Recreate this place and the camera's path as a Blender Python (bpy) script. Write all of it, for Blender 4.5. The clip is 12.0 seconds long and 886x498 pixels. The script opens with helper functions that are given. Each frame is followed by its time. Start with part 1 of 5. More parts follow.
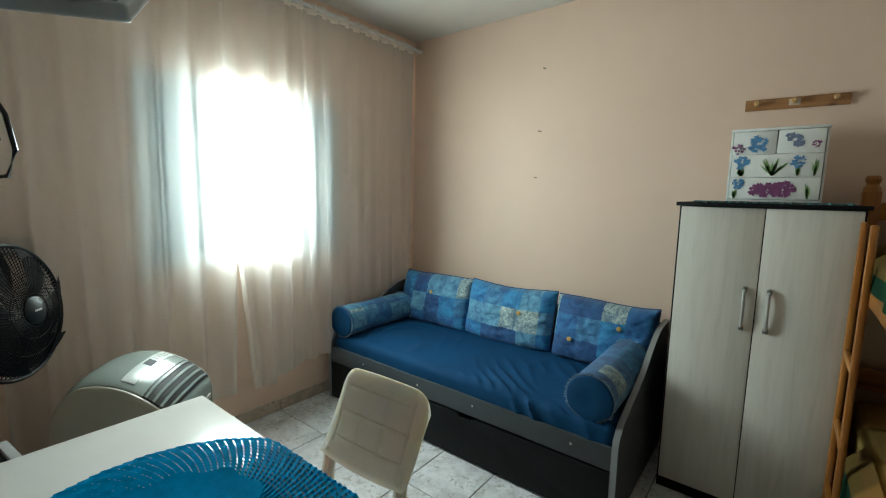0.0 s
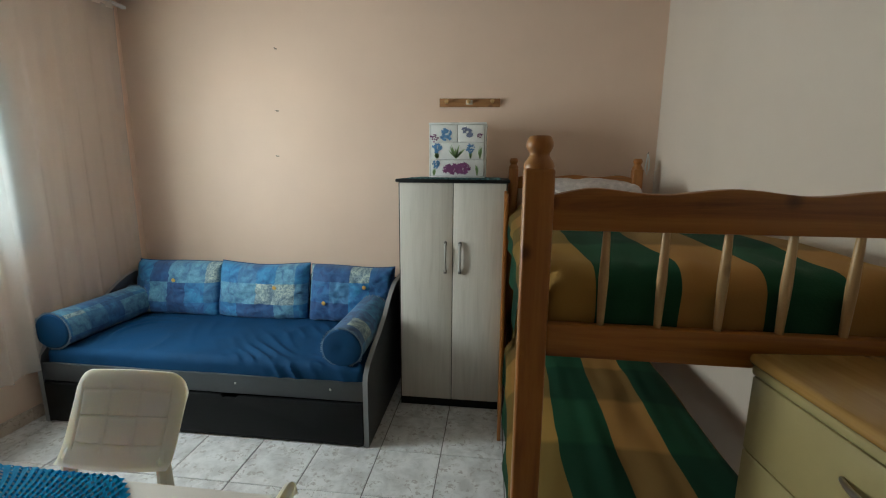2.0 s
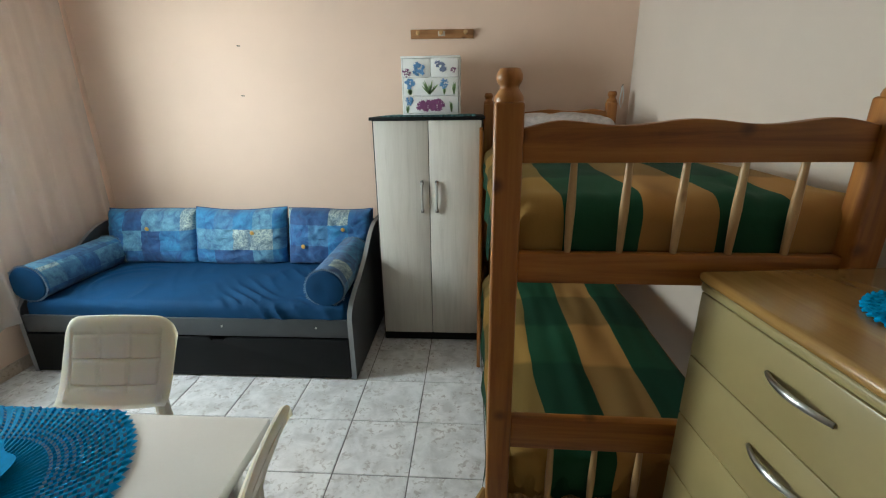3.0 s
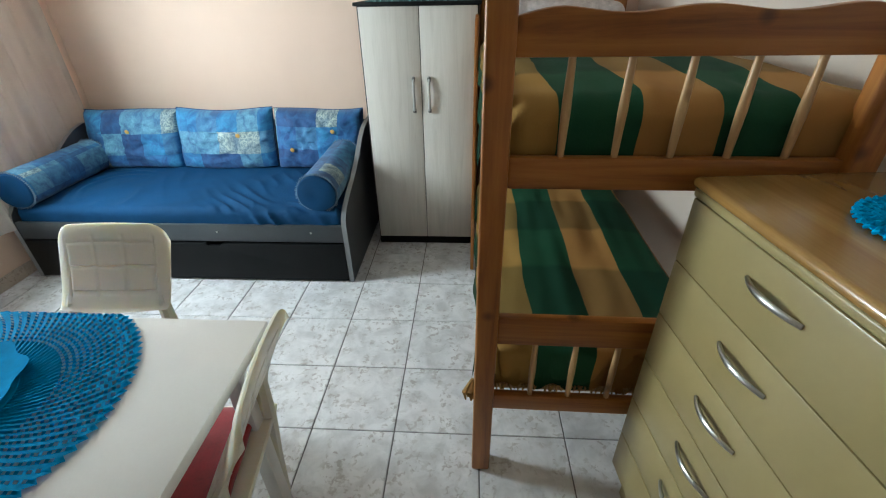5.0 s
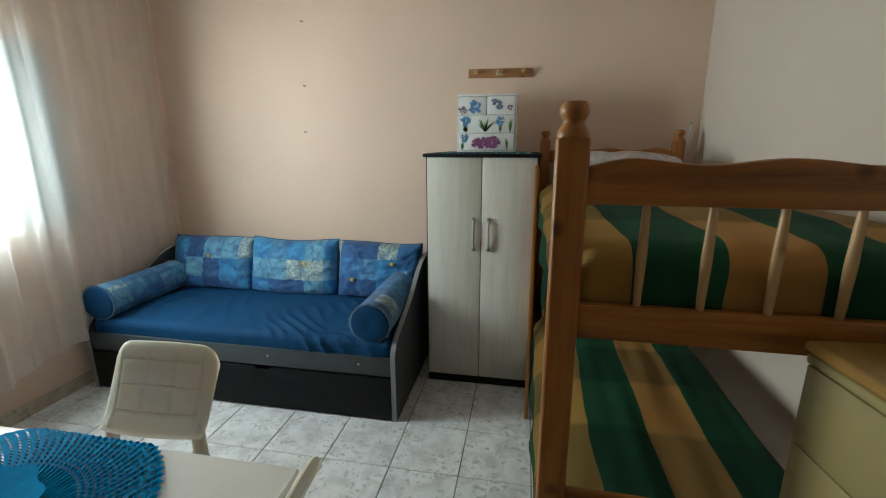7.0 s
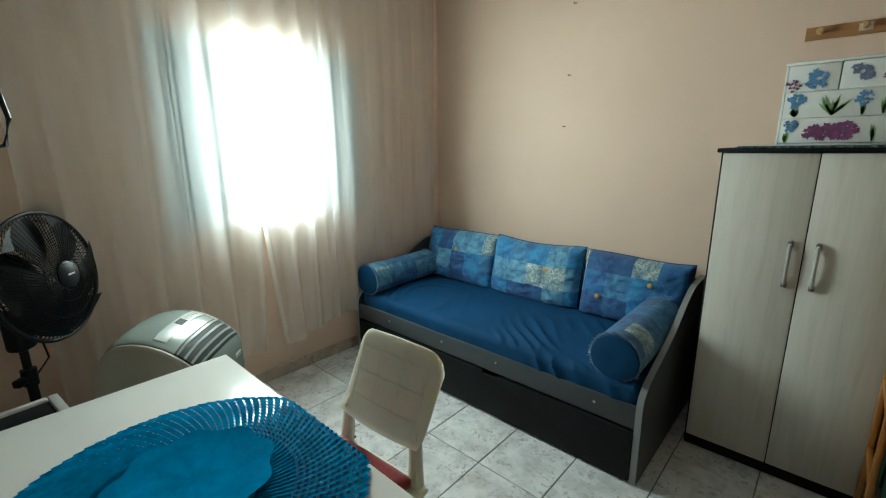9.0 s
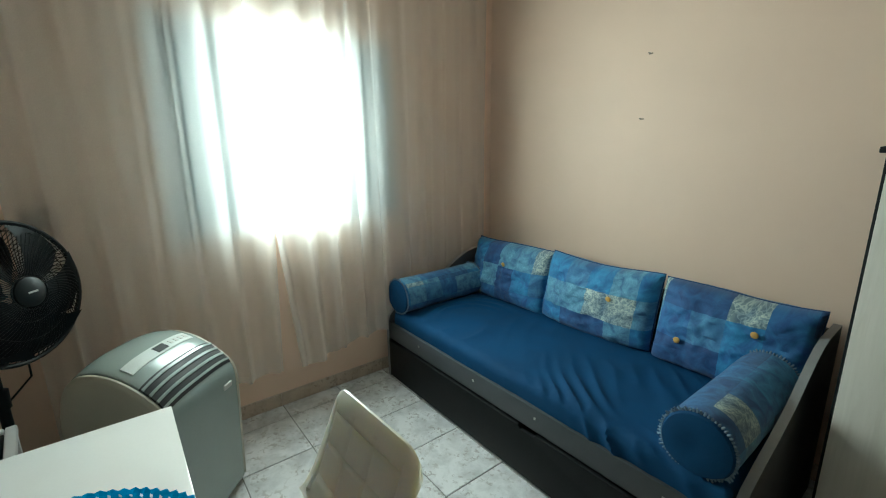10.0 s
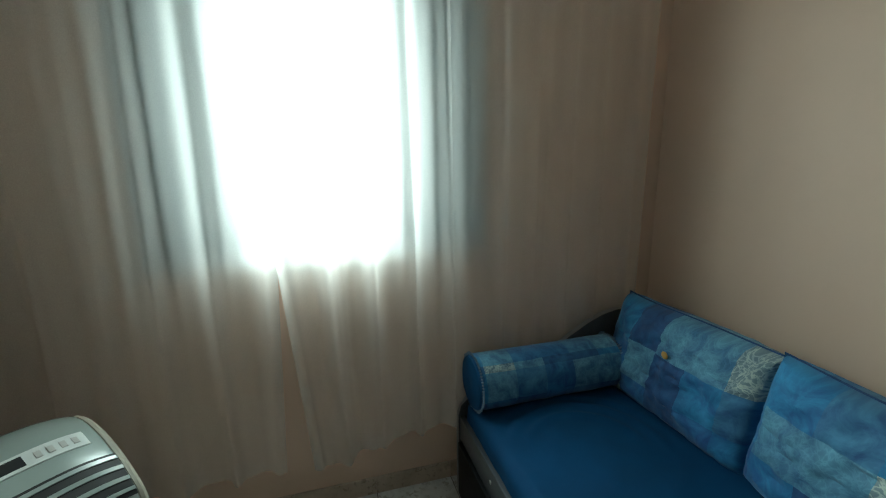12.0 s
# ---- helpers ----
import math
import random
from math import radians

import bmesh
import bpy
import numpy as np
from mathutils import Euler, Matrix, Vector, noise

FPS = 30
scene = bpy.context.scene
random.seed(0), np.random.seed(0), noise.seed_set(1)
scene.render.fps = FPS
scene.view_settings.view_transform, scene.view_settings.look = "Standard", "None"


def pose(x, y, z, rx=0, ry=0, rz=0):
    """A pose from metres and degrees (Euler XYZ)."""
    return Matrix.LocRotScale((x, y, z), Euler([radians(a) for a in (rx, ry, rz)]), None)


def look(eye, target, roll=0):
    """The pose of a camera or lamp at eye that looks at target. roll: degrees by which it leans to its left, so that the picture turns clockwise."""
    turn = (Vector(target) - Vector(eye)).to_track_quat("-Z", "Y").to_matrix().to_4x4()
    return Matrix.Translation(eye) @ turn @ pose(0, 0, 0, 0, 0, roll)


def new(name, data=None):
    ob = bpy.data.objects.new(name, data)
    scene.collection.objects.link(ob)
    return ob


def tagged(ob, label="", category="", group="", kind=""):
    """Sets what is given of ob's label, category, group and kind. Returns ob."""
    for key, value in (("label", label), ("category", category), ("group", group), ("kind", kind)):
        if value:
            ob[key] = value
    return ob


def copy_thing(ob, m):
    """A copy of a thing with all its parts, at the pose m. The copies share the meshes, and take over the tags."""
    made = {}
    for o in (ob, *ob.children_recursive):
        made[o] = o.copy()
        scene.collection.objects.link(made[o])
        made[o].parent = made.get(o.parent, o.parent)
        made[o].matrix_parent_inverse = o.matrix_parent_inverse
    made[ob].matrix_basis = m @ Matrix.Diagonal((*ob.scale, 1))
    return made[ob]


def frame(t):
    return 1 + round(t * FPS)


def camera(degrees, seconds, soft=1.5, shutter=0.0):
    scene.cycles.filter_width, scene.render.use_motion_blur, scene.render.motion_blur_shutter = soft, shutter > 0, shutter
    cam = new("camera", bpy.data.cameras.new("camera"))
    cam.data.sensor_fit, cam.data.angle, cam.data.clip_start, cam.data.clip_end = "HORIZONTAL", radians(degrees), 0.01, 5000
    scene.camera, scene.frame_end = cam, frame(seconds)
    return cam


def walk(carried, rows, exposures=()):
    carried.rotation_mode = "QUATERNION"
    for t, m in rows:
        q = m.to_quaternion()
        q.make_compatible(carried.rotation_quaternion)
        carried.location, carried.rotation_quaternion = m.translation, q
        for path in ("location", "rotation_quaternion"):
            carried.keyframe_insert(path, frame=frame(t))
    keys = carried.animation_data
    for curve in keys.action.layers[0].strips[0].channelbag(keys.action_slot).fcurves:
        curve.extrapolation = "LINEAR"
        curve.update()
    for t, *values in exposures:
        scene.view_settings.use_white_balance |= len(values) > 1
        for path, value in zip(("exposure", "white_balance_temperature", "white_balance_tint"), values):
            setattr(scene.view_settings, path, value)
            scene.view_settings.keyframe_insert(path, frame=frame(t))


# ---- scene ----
cam = camera(91.6, 12.0, soft=1.1)
PATH = [
    (0, (0.333, 0.497, 1.435), (-0.889, 2.059, 1.181), 1.1),
    (0.5, (0.443, 0.44, 1.471), (-0.727, 2.03, 1.155), -1.0),
    (1, (0.448, 0.388, 1.456), (-0.404, 2.163, 1.107), 0.3),
    (1.5, (0.476, 0.327, 1.472), (-0.03, 2.228, 1.111), 0.5),
    (2, (0.511, 0.276, 1.483), (0.283, 2.228, 1.114), 0.4),
    (2.5, (0.525, 0.26, 1.481), (0.383, 2.204, 1.035), -0.1),
    (3, (0.523, 0.235, 1.478), (0.396, 2.129, 0.846), -0.8),
    (3.5, (0.551, 0.243, 1.474), (0.427, 2.08, 0.692), -0.9),
    (3.7, (0.552, 0.239, 1.482), (0.431, 2.055, 0.654), -0.9),
    (5.3, (0.542, 0.259, 1.476), (0.435, 1.958, 0.427), -1.0),
    (5.5, (0.546, 0.257, 1.473), (0.445, 2.008, 0.513), -0.5),
    (6, (0.55, 0.272, 1.476), (0.47, 2.128, 0.735), -0.0),
    (6.5, (0.542, 0.291, 1.471), (0.449, 2.215, 0.934), 0.4),
    (7, (0.514, 0.318, 1.472), (0.155, 2.228, 0.999), -0.2),
    (7.5, (0.487, 0.363, 1.471), (-0.186, 2.188, 1.006), -1.8),
    (9.3, (0.301, 0.696, 1.438), (-1.095, 2.051, 0.975), -0.9),
    (9.5, (0.266, 0.786, 1.442), (-1.174, 2.094, 0.98), -1.3),
    (10, (0.177, 1.043, 1.442), (-1.37, 2.222, 0.976), -1.0),
    (10.3, (0.126, 1.219, 1.46), (-1.497, 2.278, 0.964), 0.7),
    (10.5, (0.07, 1.307, 1.442), (-1.593, 2.297, 0.937), 0.8),
    (11, (-0.139, 1.518, 1.442), (-1.866, 2.394, 0.942), -0.0),
    (11.5, (-0.36, 1.671, 1.433), (-2.166, 2.384, 0.952), -0.9),
    (12, (-0.566, 1.816, 1.401), (-2.443, 2.357, 0.971), -0.9),
]
EXPOSURES = [(0.0, 0.0, 6150, 3), (1.5, -0.1, 6250, 7), (2.5, 0.36, 6350, 13), (3.5, 0.64, 5960, 10), (5.5, 0.86, 5860, 12), (6.5, 0.57, 6080, 12),
             (7.5, -0.12, 6200, 4), (9.5, 0.0, 6150, 0), (10.5, -0.2, 6100, -1), (11.0, -0.4, 6080, -1), (11.5, -0.62, 6080, 0), (12.0, -1.0, 6050, -1)]
walk(cam, [(t, look(eye, target, roll)) for t, eye, target, roll in PATH], EXPOSURES)

# room, in metres: x east, y north; SY is assumed, deep enough to cut bounce
WX, EX, NY, SY, CZ = -2.16, 1.545, 3.275, -2.3, 2.66
WY0, WY1, WZ0, WZ1 = 1.28, 2.42, 1.06, 1.985

# ---- light ----
world = bpy.data.worlds.new("sky")
scene.world = world
world.use_nodes = True
wn = world.node_tree.nodes
sky = wn.new("ShaderNodeTexSky")
sky.sky_type = 'NISHITA'
sky.sun_disc = False
sky.sun_elevation = radians(42)
sky.sun_rotation = radians(100)
world.node_tree.links.new(sky.outputs[0], wn["Background"].inputs[0])
wn["Background"].inputs[1].default_value = 0.15

sun = new("sun", bpy.data.lights.new("sun", 'SUN'))
sun.data.energy = 2.0
sun.data.angle = radians(0.6)
sun.data.color = (1.0, 0.95, 0.88)
sun.matrix_world = look((6, -1.5, 6), (0, 0, 0))

lamp = new("window_daylight", bpy.data.lights.new("window_daylight", 'AREA'))
lamp.data.shape = 'RECTANGLE'
lamp.data.size, lamp.data.size_y = 0.44, 0.80
lamp.data.energy = 65
lamp.data.color = (0.88, 1.0, 0.955)
lamp.matrix_world = look((WX - 0.12, 1.825, 1.53), (0.3, 1.825, 1.53))



# ---- materials ----
def shader(name):
    m = bpy.data.materials.new(name)
    m.use_nodes = True
    nt = m.node_tree
    return m, nt, nt.nodes["Principled BSDF"]


def node(nt, kind, **values):
    n = nt.nodes.new(kind)
    for key, value in values.items():
        if key in n.inputs:
            n.inputs[key].default_value = value
    return n


def ramp(nt, stops, constant=False):
    n = nt.nodes.new("ShaderNodeValToRGB")
    r = n.color_ramp
    if constant:
        r.interpolation = 'CONSTANT'
    while len(r.elements) < len(stops):
        r.elements.new(0.5)
    for e, (p, c) in zip(r.elements, stops):
        e.position, e.color = p, (*c, 1)
    return n


def coords(nt, scale=(1, 1, 1), rot=(0, 0, 0), shift=(0, 0, 0), scatter=0.0):
    """Object coordinates, scaled; scatter moves each object to its own stretch of the pattern."""
    tc = nt.nodes.new("ShaderNodeTexCoord")
    mp = nt.nodes.new("ShaderNodeMapping")
    mp.inputs["Scale"].default_value = scale
    mp.inputs["Rotation"].default_value = rot
    mp.inputs["Location"].default_value = shift
    src = tc.outputs["Object"]
    if scatter:
        oi = nt.nodes.new("ShaderNodeObjectInfo")
        mul = nt.nodes.new("ShaderNodeMath")
        mul.operation = 'MULTIPLY'
        mul.inputs[1].default_value = scatter
        nt.links.new(oi.outputs["Random"], mul.inputs[0])
        add = nt.nodes.new("ShaderNodeVectorMath")
        add.operation = 'ADD'
        nt.links.new(src, add.inputs[0])
        nt.links.new(mul.outputs[0], add.inputs[1])
        src = add.outputs[0]
    nt.links.new(src, mp.inputs[0])
    return mp.outputs[0]


def bumped(nt, bsdf, height, strength, distance=0.002):
    b = nt.nodes.new("ShaderNodeBump")
    b.inputs["Strength"].default_value = strength
    b.inputs["Distance"].default_value = distance
    nt.links.new(height, b.inputs["Height"])
    nt.links.new(b.outputs[0], bsdf.inputs["Normal"])


def plain(name, color, rough=0.5, metal=0.0, vary=0.12, scale=6.0, grain=140.0, bump=0.15, coat=0.0, stretch=(1, 1, 1), sheen=0.0, spec=0.5):
    """A surface of one colour with stains at two scales and a fine relief."""
    m, nt, b = shader(name)
    v = coords(nt, stretch, scatter=7.0)
    big = node(nt, "ShaderNodeTexNoise", Scale=scale, Detail=5.0, Roughness=0.6)
    fine = node(nt, "ShaderNodeTexNoise", Scale=grain, Detail=3.0, Roughness=0.6)
    nt.links.new(v, big.inputs["Vector"])
    nt.links.new(v, fine.inputs["Vector"])
    mix = nt.nodes.new("ShaderNodeMath")
    mix.operation = 'MULTIPLY_ADD'
    nt.links.new(fine.outputs[0], mix.inputs[0])
    mix.inputs[1].default_value = 0.35
    nt.links.new(big.outputs[0], mix.inputs[2])
    lo = [c * (1 - vary) for c in color]
    hi = [min(1, c * (1 + vary)) for c in color]
    r = ramp(nt, [(0.4, lo), (0.95, hi)])
    nt.links.new(mix.outputs[0], r.inputs[0])
    nt.links.new(r.outputs[0], b.inputs["Base Color"])
    rr = nt.nodes.new("ShaderNodeMapRange")
    rr.inputs["To Min"].default_value = max(0.03, rough - 0.08)
    rr.inputs["To Max"].default_value = min(1, rough + 0.08)
    nt.links.new(big.outputs[0], rr.inputs["Value"])
    nt.links.new(rr.outputs[0], b.inputs["Roughness"])
    b.inputs["Metallic"].default_value = metal
    b.inputs["Coat Weight"].default_value = coat
    b.inputs["Coat Roughness"].default_value = 0.22
    b.inputs["Sheen Weight"].default_value = sheen
    b.inputs["Specular IOR Level"].default_value = spec
    if bump:
        bumped(nt, b, fine.outputs[0], bump)
    return m


def wood(name, dark, mid, light, axis='Z', rough=0.35, scale=1.0, coat=0.3, knots=0.8):
    """Timber whose grain runs along one axis, with knots."""
    m, nt, b = shader(name)
    long_, wide = 1.6 * scale, 26 * scale
    s = {'X': (long_, wide, wide), 'Y': (wide, long_, wide), 'Z': (wide, wide, long_)}[axis]
    v = coords(nt, s, scatter=5.0)
    n1 = node(nt, "ShaderNodeTexNoise", Scale=1.0, Detail=6.0, Roughness=0.65, Distortion=0.6)
    nt.links.new(v, n1.inputs["Vector"])
    r = ramp(nt, [(0.28, dark), (0.5, mid), (0.72, light)])
    nt.links.new(n1.outputs[0], r.inputs[0])
    kv = coords(nt, (7, 7, 7), scatter=3.0)
    vo = node(nt, "ShaderNodeTexVoronoi", Scale=1.0)
    nt.links.new(kv, vo.inputs["Vector"])
    kr = ramp(nt, [(0.06, (0.25, 0.18, 0.14)), (0.16, (1, 1, 1))])
    nt.links.new(vo.outputs["Distance"], kr.inputs[0])
    mul = nt.nodes.new("ShaderNodeMixRGB")
    mul.blend_type = 'MULTIPLY'
    mul.inputs[0].default_value = knots
    nt.links.new(r.outputs[0], mul.inputs[1])
    nt.links.new(kr.outputs[0], mul.inputs[2])
    nt.links.new(mul.outputs[0], b.inputs["Base Color"])
    b.inputs["Roughness"].default_value = rough
    b.inputs["Coat Weight"].default_value = coat
    b.inputs["Coat Roughness"].default_value = 0.25
    bumped(nt, b, n1.outputs[0], 0.12)
    return m


def wall_paint(name, color):
    m, nt, b = shader(name)
    v = coords(nt)
    big = node(nt, "ShaderNodeTexNoise", Scale=1.1, Detail=6.0, Roughness=0.55)
    mid = node(nt, "ShaderNodeTexNoise", Scale=38.0, Detail=4.0, Roughness=0.6)
    fine = node(nt, "ShaderNodeTexNoise", Scale=260.0, Detail=2.0)
    for n in (big, mid, fine):
        nt.links.new(v, n.inputs["Vector"])
    r = ramp(nt, [(0.3, [c * 0.95 for c in color]), (0.7, [min(1, c * 1.04) for c in color])])
    nt.links.new(big.outputs[0], r.inputs[0])
    nt.links.new(r.outputs[0], b.inputs["Base Color"])
    b.inputs["Roughness"].default_value = 0.55
    b.inputs["Specular IOR Level"].default_value = 0.28
    add = nt.nodes.new("ShaderNodeMath")
    nt.links.new(mid.outputs[0], add.inputs[0])
    nt.links.new(fine.outputs[0], add.inputs[1])
    bumped(nt, b, add.outputs[0], 0.12, 0.003)
    return m


def ceramic(name, light, mid, stain, rough=0.16):
    """Glazed floor tile with a marbled print."""
    m, nt, b = shader(name)
    v = coords(nt, (1, 1, 1), scatter=23.0)
    n1 = node(nt, "ShaderNodeTexNoise", Scale=10.0, Detail=7.0, Roughness=0.62, Distortion=0.4)
    n2 = node(nt, "ShaderNodeTexNoise", Scale=42.0, Detail=4.0, Roughness=0.6, Distortion=0.5)
    n3 = node(nt, "ShaderNodeTexNoise", Scale=11.0, Detail=2.0, Roughness=0.5)
    for n in (n1, n2, n3):
        nt.links.new(v, n.inputs["Vector"])
    r1 = ramp(nt, [(0.36, mid), (0.6, light)])
    nt.links.new(n1.outputs[0], r1.inputs[0])
    r2 = ramp(nt, [(0.53, (0, 0, 0)), (0.61, (1, 1, 1))])
    nt.links.new(n2.outputs[0], r2.inputs[0])
    r3 = ramp(nt, [(0.40, (0, 0, 0)), (0.58, (0.7, 0.7, 0.7))])
    nt.links.new(n3.outputs[0], r3.inputs[0])
    fac = nt.nodes.new("ShaderNodeMath")
    fac.operation = 'MULTIPLY'
    nt.links.new(r2.outputs[0], fac.inputs[0])
    nt.links.new(r3.outputs[0], fac.inputs[1])
    mx = nt.nodes.new("ShaderNodeMixRGB")
    nt.links.new(fac.outputs[0], mx.inputs[0])
    nt.links.new(r1.outputs[0], mx.inputs[1])
    mx.inputs[2].default_value = (*stain, 1)
    nt.links.new(mx.outputs[0], b.inputs["Base Color"])
    rr = nt.nodes.new("ShaderNodeMapRange")
    rr.inputs["To Min"].default_value = rough
    rr.inputs["To Max"].default_value = rough + 0.16
    nt.links.new(n1.outputs[0], rr.inputs["Value"])
    nt.links.new(rr.outputs[0], b.inputs["Roughness"])
    bumped(nt, b, n1.outputs[0], 0.05)
    return m


def patchwork(name, cell, deep=1.0, contrast=1.0):
    """Printed patchwork of blue squares with pale cloudy ones between."""
    m, nt, b = shader(name)
    v = coords(nt, (1 / cell, deep / cell, 1 / cell), scatter=90.0)
    wob = node(nt, "ShaderNodeTexNoise", Scale=0.8, Detail=2.0)
    nt.links.new(v, wob.inputs["Vector"])
    va = nt.nodes.new("ShaderNodeVectorMath")
    va.operation = 'MULTIPLY_ADD'
    nt.links.new(wob.outputs["Color"], va.inputs[0])
    va.inputs[1].default_value = (0.05, 0.05, 0.05)
    nt.links.new(v, va.inputs[2])
    fl = nt.nodes.new("ShaderNodeVectorMath")
    fl.operation = 'FLOOR'
    nt.links.new(va.outputs[0], fl.inputs[0])
    wnz = nt.nodes.new("ShaderNodeTexWhiteNoise")
    nt.links.new(fl.outputs[0], wnz.inputs["Vector"])
    cols = ramp(nt, [(0.0, (0.012, 0.075, 0.23)), (0.22, (0.018, 0.12, 0.33)), (0.44, (0.022, 0.18, 0.42)),
                     (0.64, (0.04, 0.17, 0.36)), (0.76, (0.08, 0.25, 0.42)), (0.89, (0.24, 0.36, 0.40))], True)
    for e in cols.color_ramp.elements:
        e.color = [m_ + (c_ - m_) * contrast for c_, m_ in zip(e.color, (0.03, 0.16, 0.31, 1))]
    nt.links.new(wnz.outputs["Value"], cols.inputs[0])
    cloud = node(nt, "ShaderNodeTexNoise", Scale=2.2, Detail=4.0, Roughness=0.55, Distortion=0.9)
    nt.links.new(v, cloud.inputs["Vector"])
    cr = ramp(nt, [(0.34, (0.5, 0.55, 0.65)), (0.7, (2.0, 1.6, 1.3))])
    nt.links.new(cloud.outputs[0], cr.inputs[0])
    mul = nt.nodes.new("ShaderNodeMixRGB")
    mul.blend_type = 'MULTIPLY'
    mul.inputs[0].default_value = 0.9
    nt.links.new(cols.outputs[0], mul.inputs[1])
    nt.links.new(cr.outputs[0], mul.inputs[2])
    # crackled veins printed on the pale squares
    vein = node(nt, "ShaderNodeTexVoronoi", Scale=7.0)
    vein.feature = 'DISTANCE_TO_EDGE'
    vw = nt.nodes.new("ShaderNodeVectorMath")
    vw.operation = 'MULTIPLY_ADD'
    nt.links.new(cloud.outputs["Color"], vw.inputs[0])
    vw.inputs[1].default_value = (0.7, 0.7, 0.7)
    nt.links.new(v, vw.inputs[2])
    nt.links.new(vw.outputs[0], vein.inputs["Vector"])
    vr = ramp(nt, [(0.04, (1.25, 1.2, 1.15)), (0.16, (0.55, 0.62, 0.7))])
    nt.links.new(vein.outputs["Distance"], vr.inputs[0])
    pale = ramp(nt, [(0.0, (0.12, 0.12, 0.12)), (0.76, (0.35, 0.35, 0.35)), (0.89, (1, 1, 1))], True)
    nt.links.new(wnz.outputs["Value"], pale.inputs[0])
    veined = nt.nodes.new("ShaderNodeMixRGB")
    veined.blend_type = 'MULTIPLY'
    nt.links.new(pale.outputs[0], veined.inputs[0])
    nt.links.new(mul.outputs[0], veined.inputs[1])
    nt.links.new(vr.outputs[0], veined.inputs[2])
    nt.links.new(veined.outputs[0], b.inputs["Base Color"])
    b.inputs["Roughness"].default_value = 0.75
    b.inputs["Sheen Weight"].default_value = 0.15
    bumped(nt, b, cloud.outputs[0], 0.35, 0.006)
    return m


def stripes(name, stops, axis_shift, bands=1.72, across="X", phase=0.0):
    """Woven bedspread: broad stripes along the bed, crossed by paler bands."""
    m, nt, b = shader(name)
    v = coords(nt, (1, 1, 1), (0, 0, axis_shift))
    wob = node(nt, "ShaderNodeTexNoise", Scale=2.2, Detail=2.0)
    nt.links.new(v, wob.inputs["Vector"])
    va = nt.nodes.new("ShaderNodeVectorMath")
    va.operation = 'MULTIPLY_ADD'
    nt.links.new(wob.outputs["Color"], va.inputs[0])
    va.inputs[1].default_value = (0.05, 0.05, 0.0)
    nt.links.new(v, va.inputs[2])
    sep = nt.nodes.new("ShaderNodeSeparateXYZ")
    nt.links.new(va.outputs[0], sep.inputs[0])
    r = ramp(nt, stops, True)
    nt.links.new(sep.outputs[across], r.inputs[0])
    wv = nt.nodes.new("ShaderNodeMath")
    wv.operation = 'MULTIPLY_ADD'
    wv.inputs[1].default_value = bands
    wv.inputs[2].default_value = phase
    nt.links.new(sep.outputs["Y"], wv.inputs[0])
    fr = nt.nodes.new("ShaderNodeMath")
    fr.operation = 'FRACT'
    nt.links.new(wv.outputs[0], fr.inputs[0])
    br = ramp(nt, [(0.0, (0.52, 0.55, 0.58)), (0.44, (0.55, 0.58, 0.6)), (0.48, (1.08, 1.0, 0.95)), (0.94, (1.08, 1.0, 0.95)), (0.99, (0.52, 0.55, 0.58))])
    nt.links.new(fr.outputs[0], br.inputs[0])
    mul = nt.nodes.new("ShaderNodeMixRGB")
    mul.blend_type = 'MULTIPLY'
    mul.inputs[0].default_value = 0.85
    nt.links.new(r.outputs[0], mul.inputs[1])
    nt.links.new(br.outputs[0], mul.inputs[2])
    nt.links.new(mul.outputs[0], b.inputs["Base Color"])
    b.inputs["Roughness"].default_value = 0.85
    b.inputs["Specular IOR Level"].default_value = 0.2
    weave = node(nt, "ShaderNodeTexNoise", Scale=160.0, Detail=3.0)
    nt.links.new(coords(nt, (1, 4, 1)), weave.inputs["Vector"])
    bumped(nt, b, weave.outputs[0], 0.25)
    return m


def sheer(name, clear, tint, threads=900.0):
    """Thin woven cloth that lets light through."""
    m, nt, b = shader(name)
    nt.nodes.remove(b)
    out = nt.nodes["Material Output"]
    tr = nt.nodes.new("ShaderNodeBsdfTransparent")
    tl = nt.nodes.new("ShaderNodeBsdfTranslucent")
    df = nt.nodes.new("ShaderNodeBsdfDiffuse")
    tl.inputs[0].default_value = (*tint, 1)
    df.inputs[0].default_value = (*tint, 1)
    m1 = nt.nodes.new("ShaderNodeMixShader")
    m1.inputs[0].default_value = 0.5
    nt.links.new(tl.outputs[0], m1.inputs[1])
    nt.links.new(df.outputs[0], m1.inputs[2])
    v = coords(nt, (1, 1, 1))
    th = node(nt, "ShaderNodeTexNoise", Scale=threads / 8, Detail=3.0, Roughness=0.7)
    nt.links.new(v, th.inputs["Vector"])
    mr = nt.nodes.new("ShaderNodeMapRange")
    mr.inputs["From Min"].default_value = 0.3
    mr.inputs["From Max"].default_value = 0.7
    mr.inputs["To Min"].default_value = 1 - clear - 0.04
    mr.inputs["To Max"].default_value = 1 - clear + 0.04
    nt.links.new(th.outputs[0], mr.inputs["Value"])
    m2 = nt.nodes.new("ShaderNodeMixShader")
    nt.links.new(mr.outputs[0], m2.inputs[0])
    nt.links.new(tr.outputs[0], m2.inputs[1])
    nt.links.new(m1.outputs[0], m2.inputs[2])
    nt.links.new(m2.outputs[0], out.inputs[0])
    return m


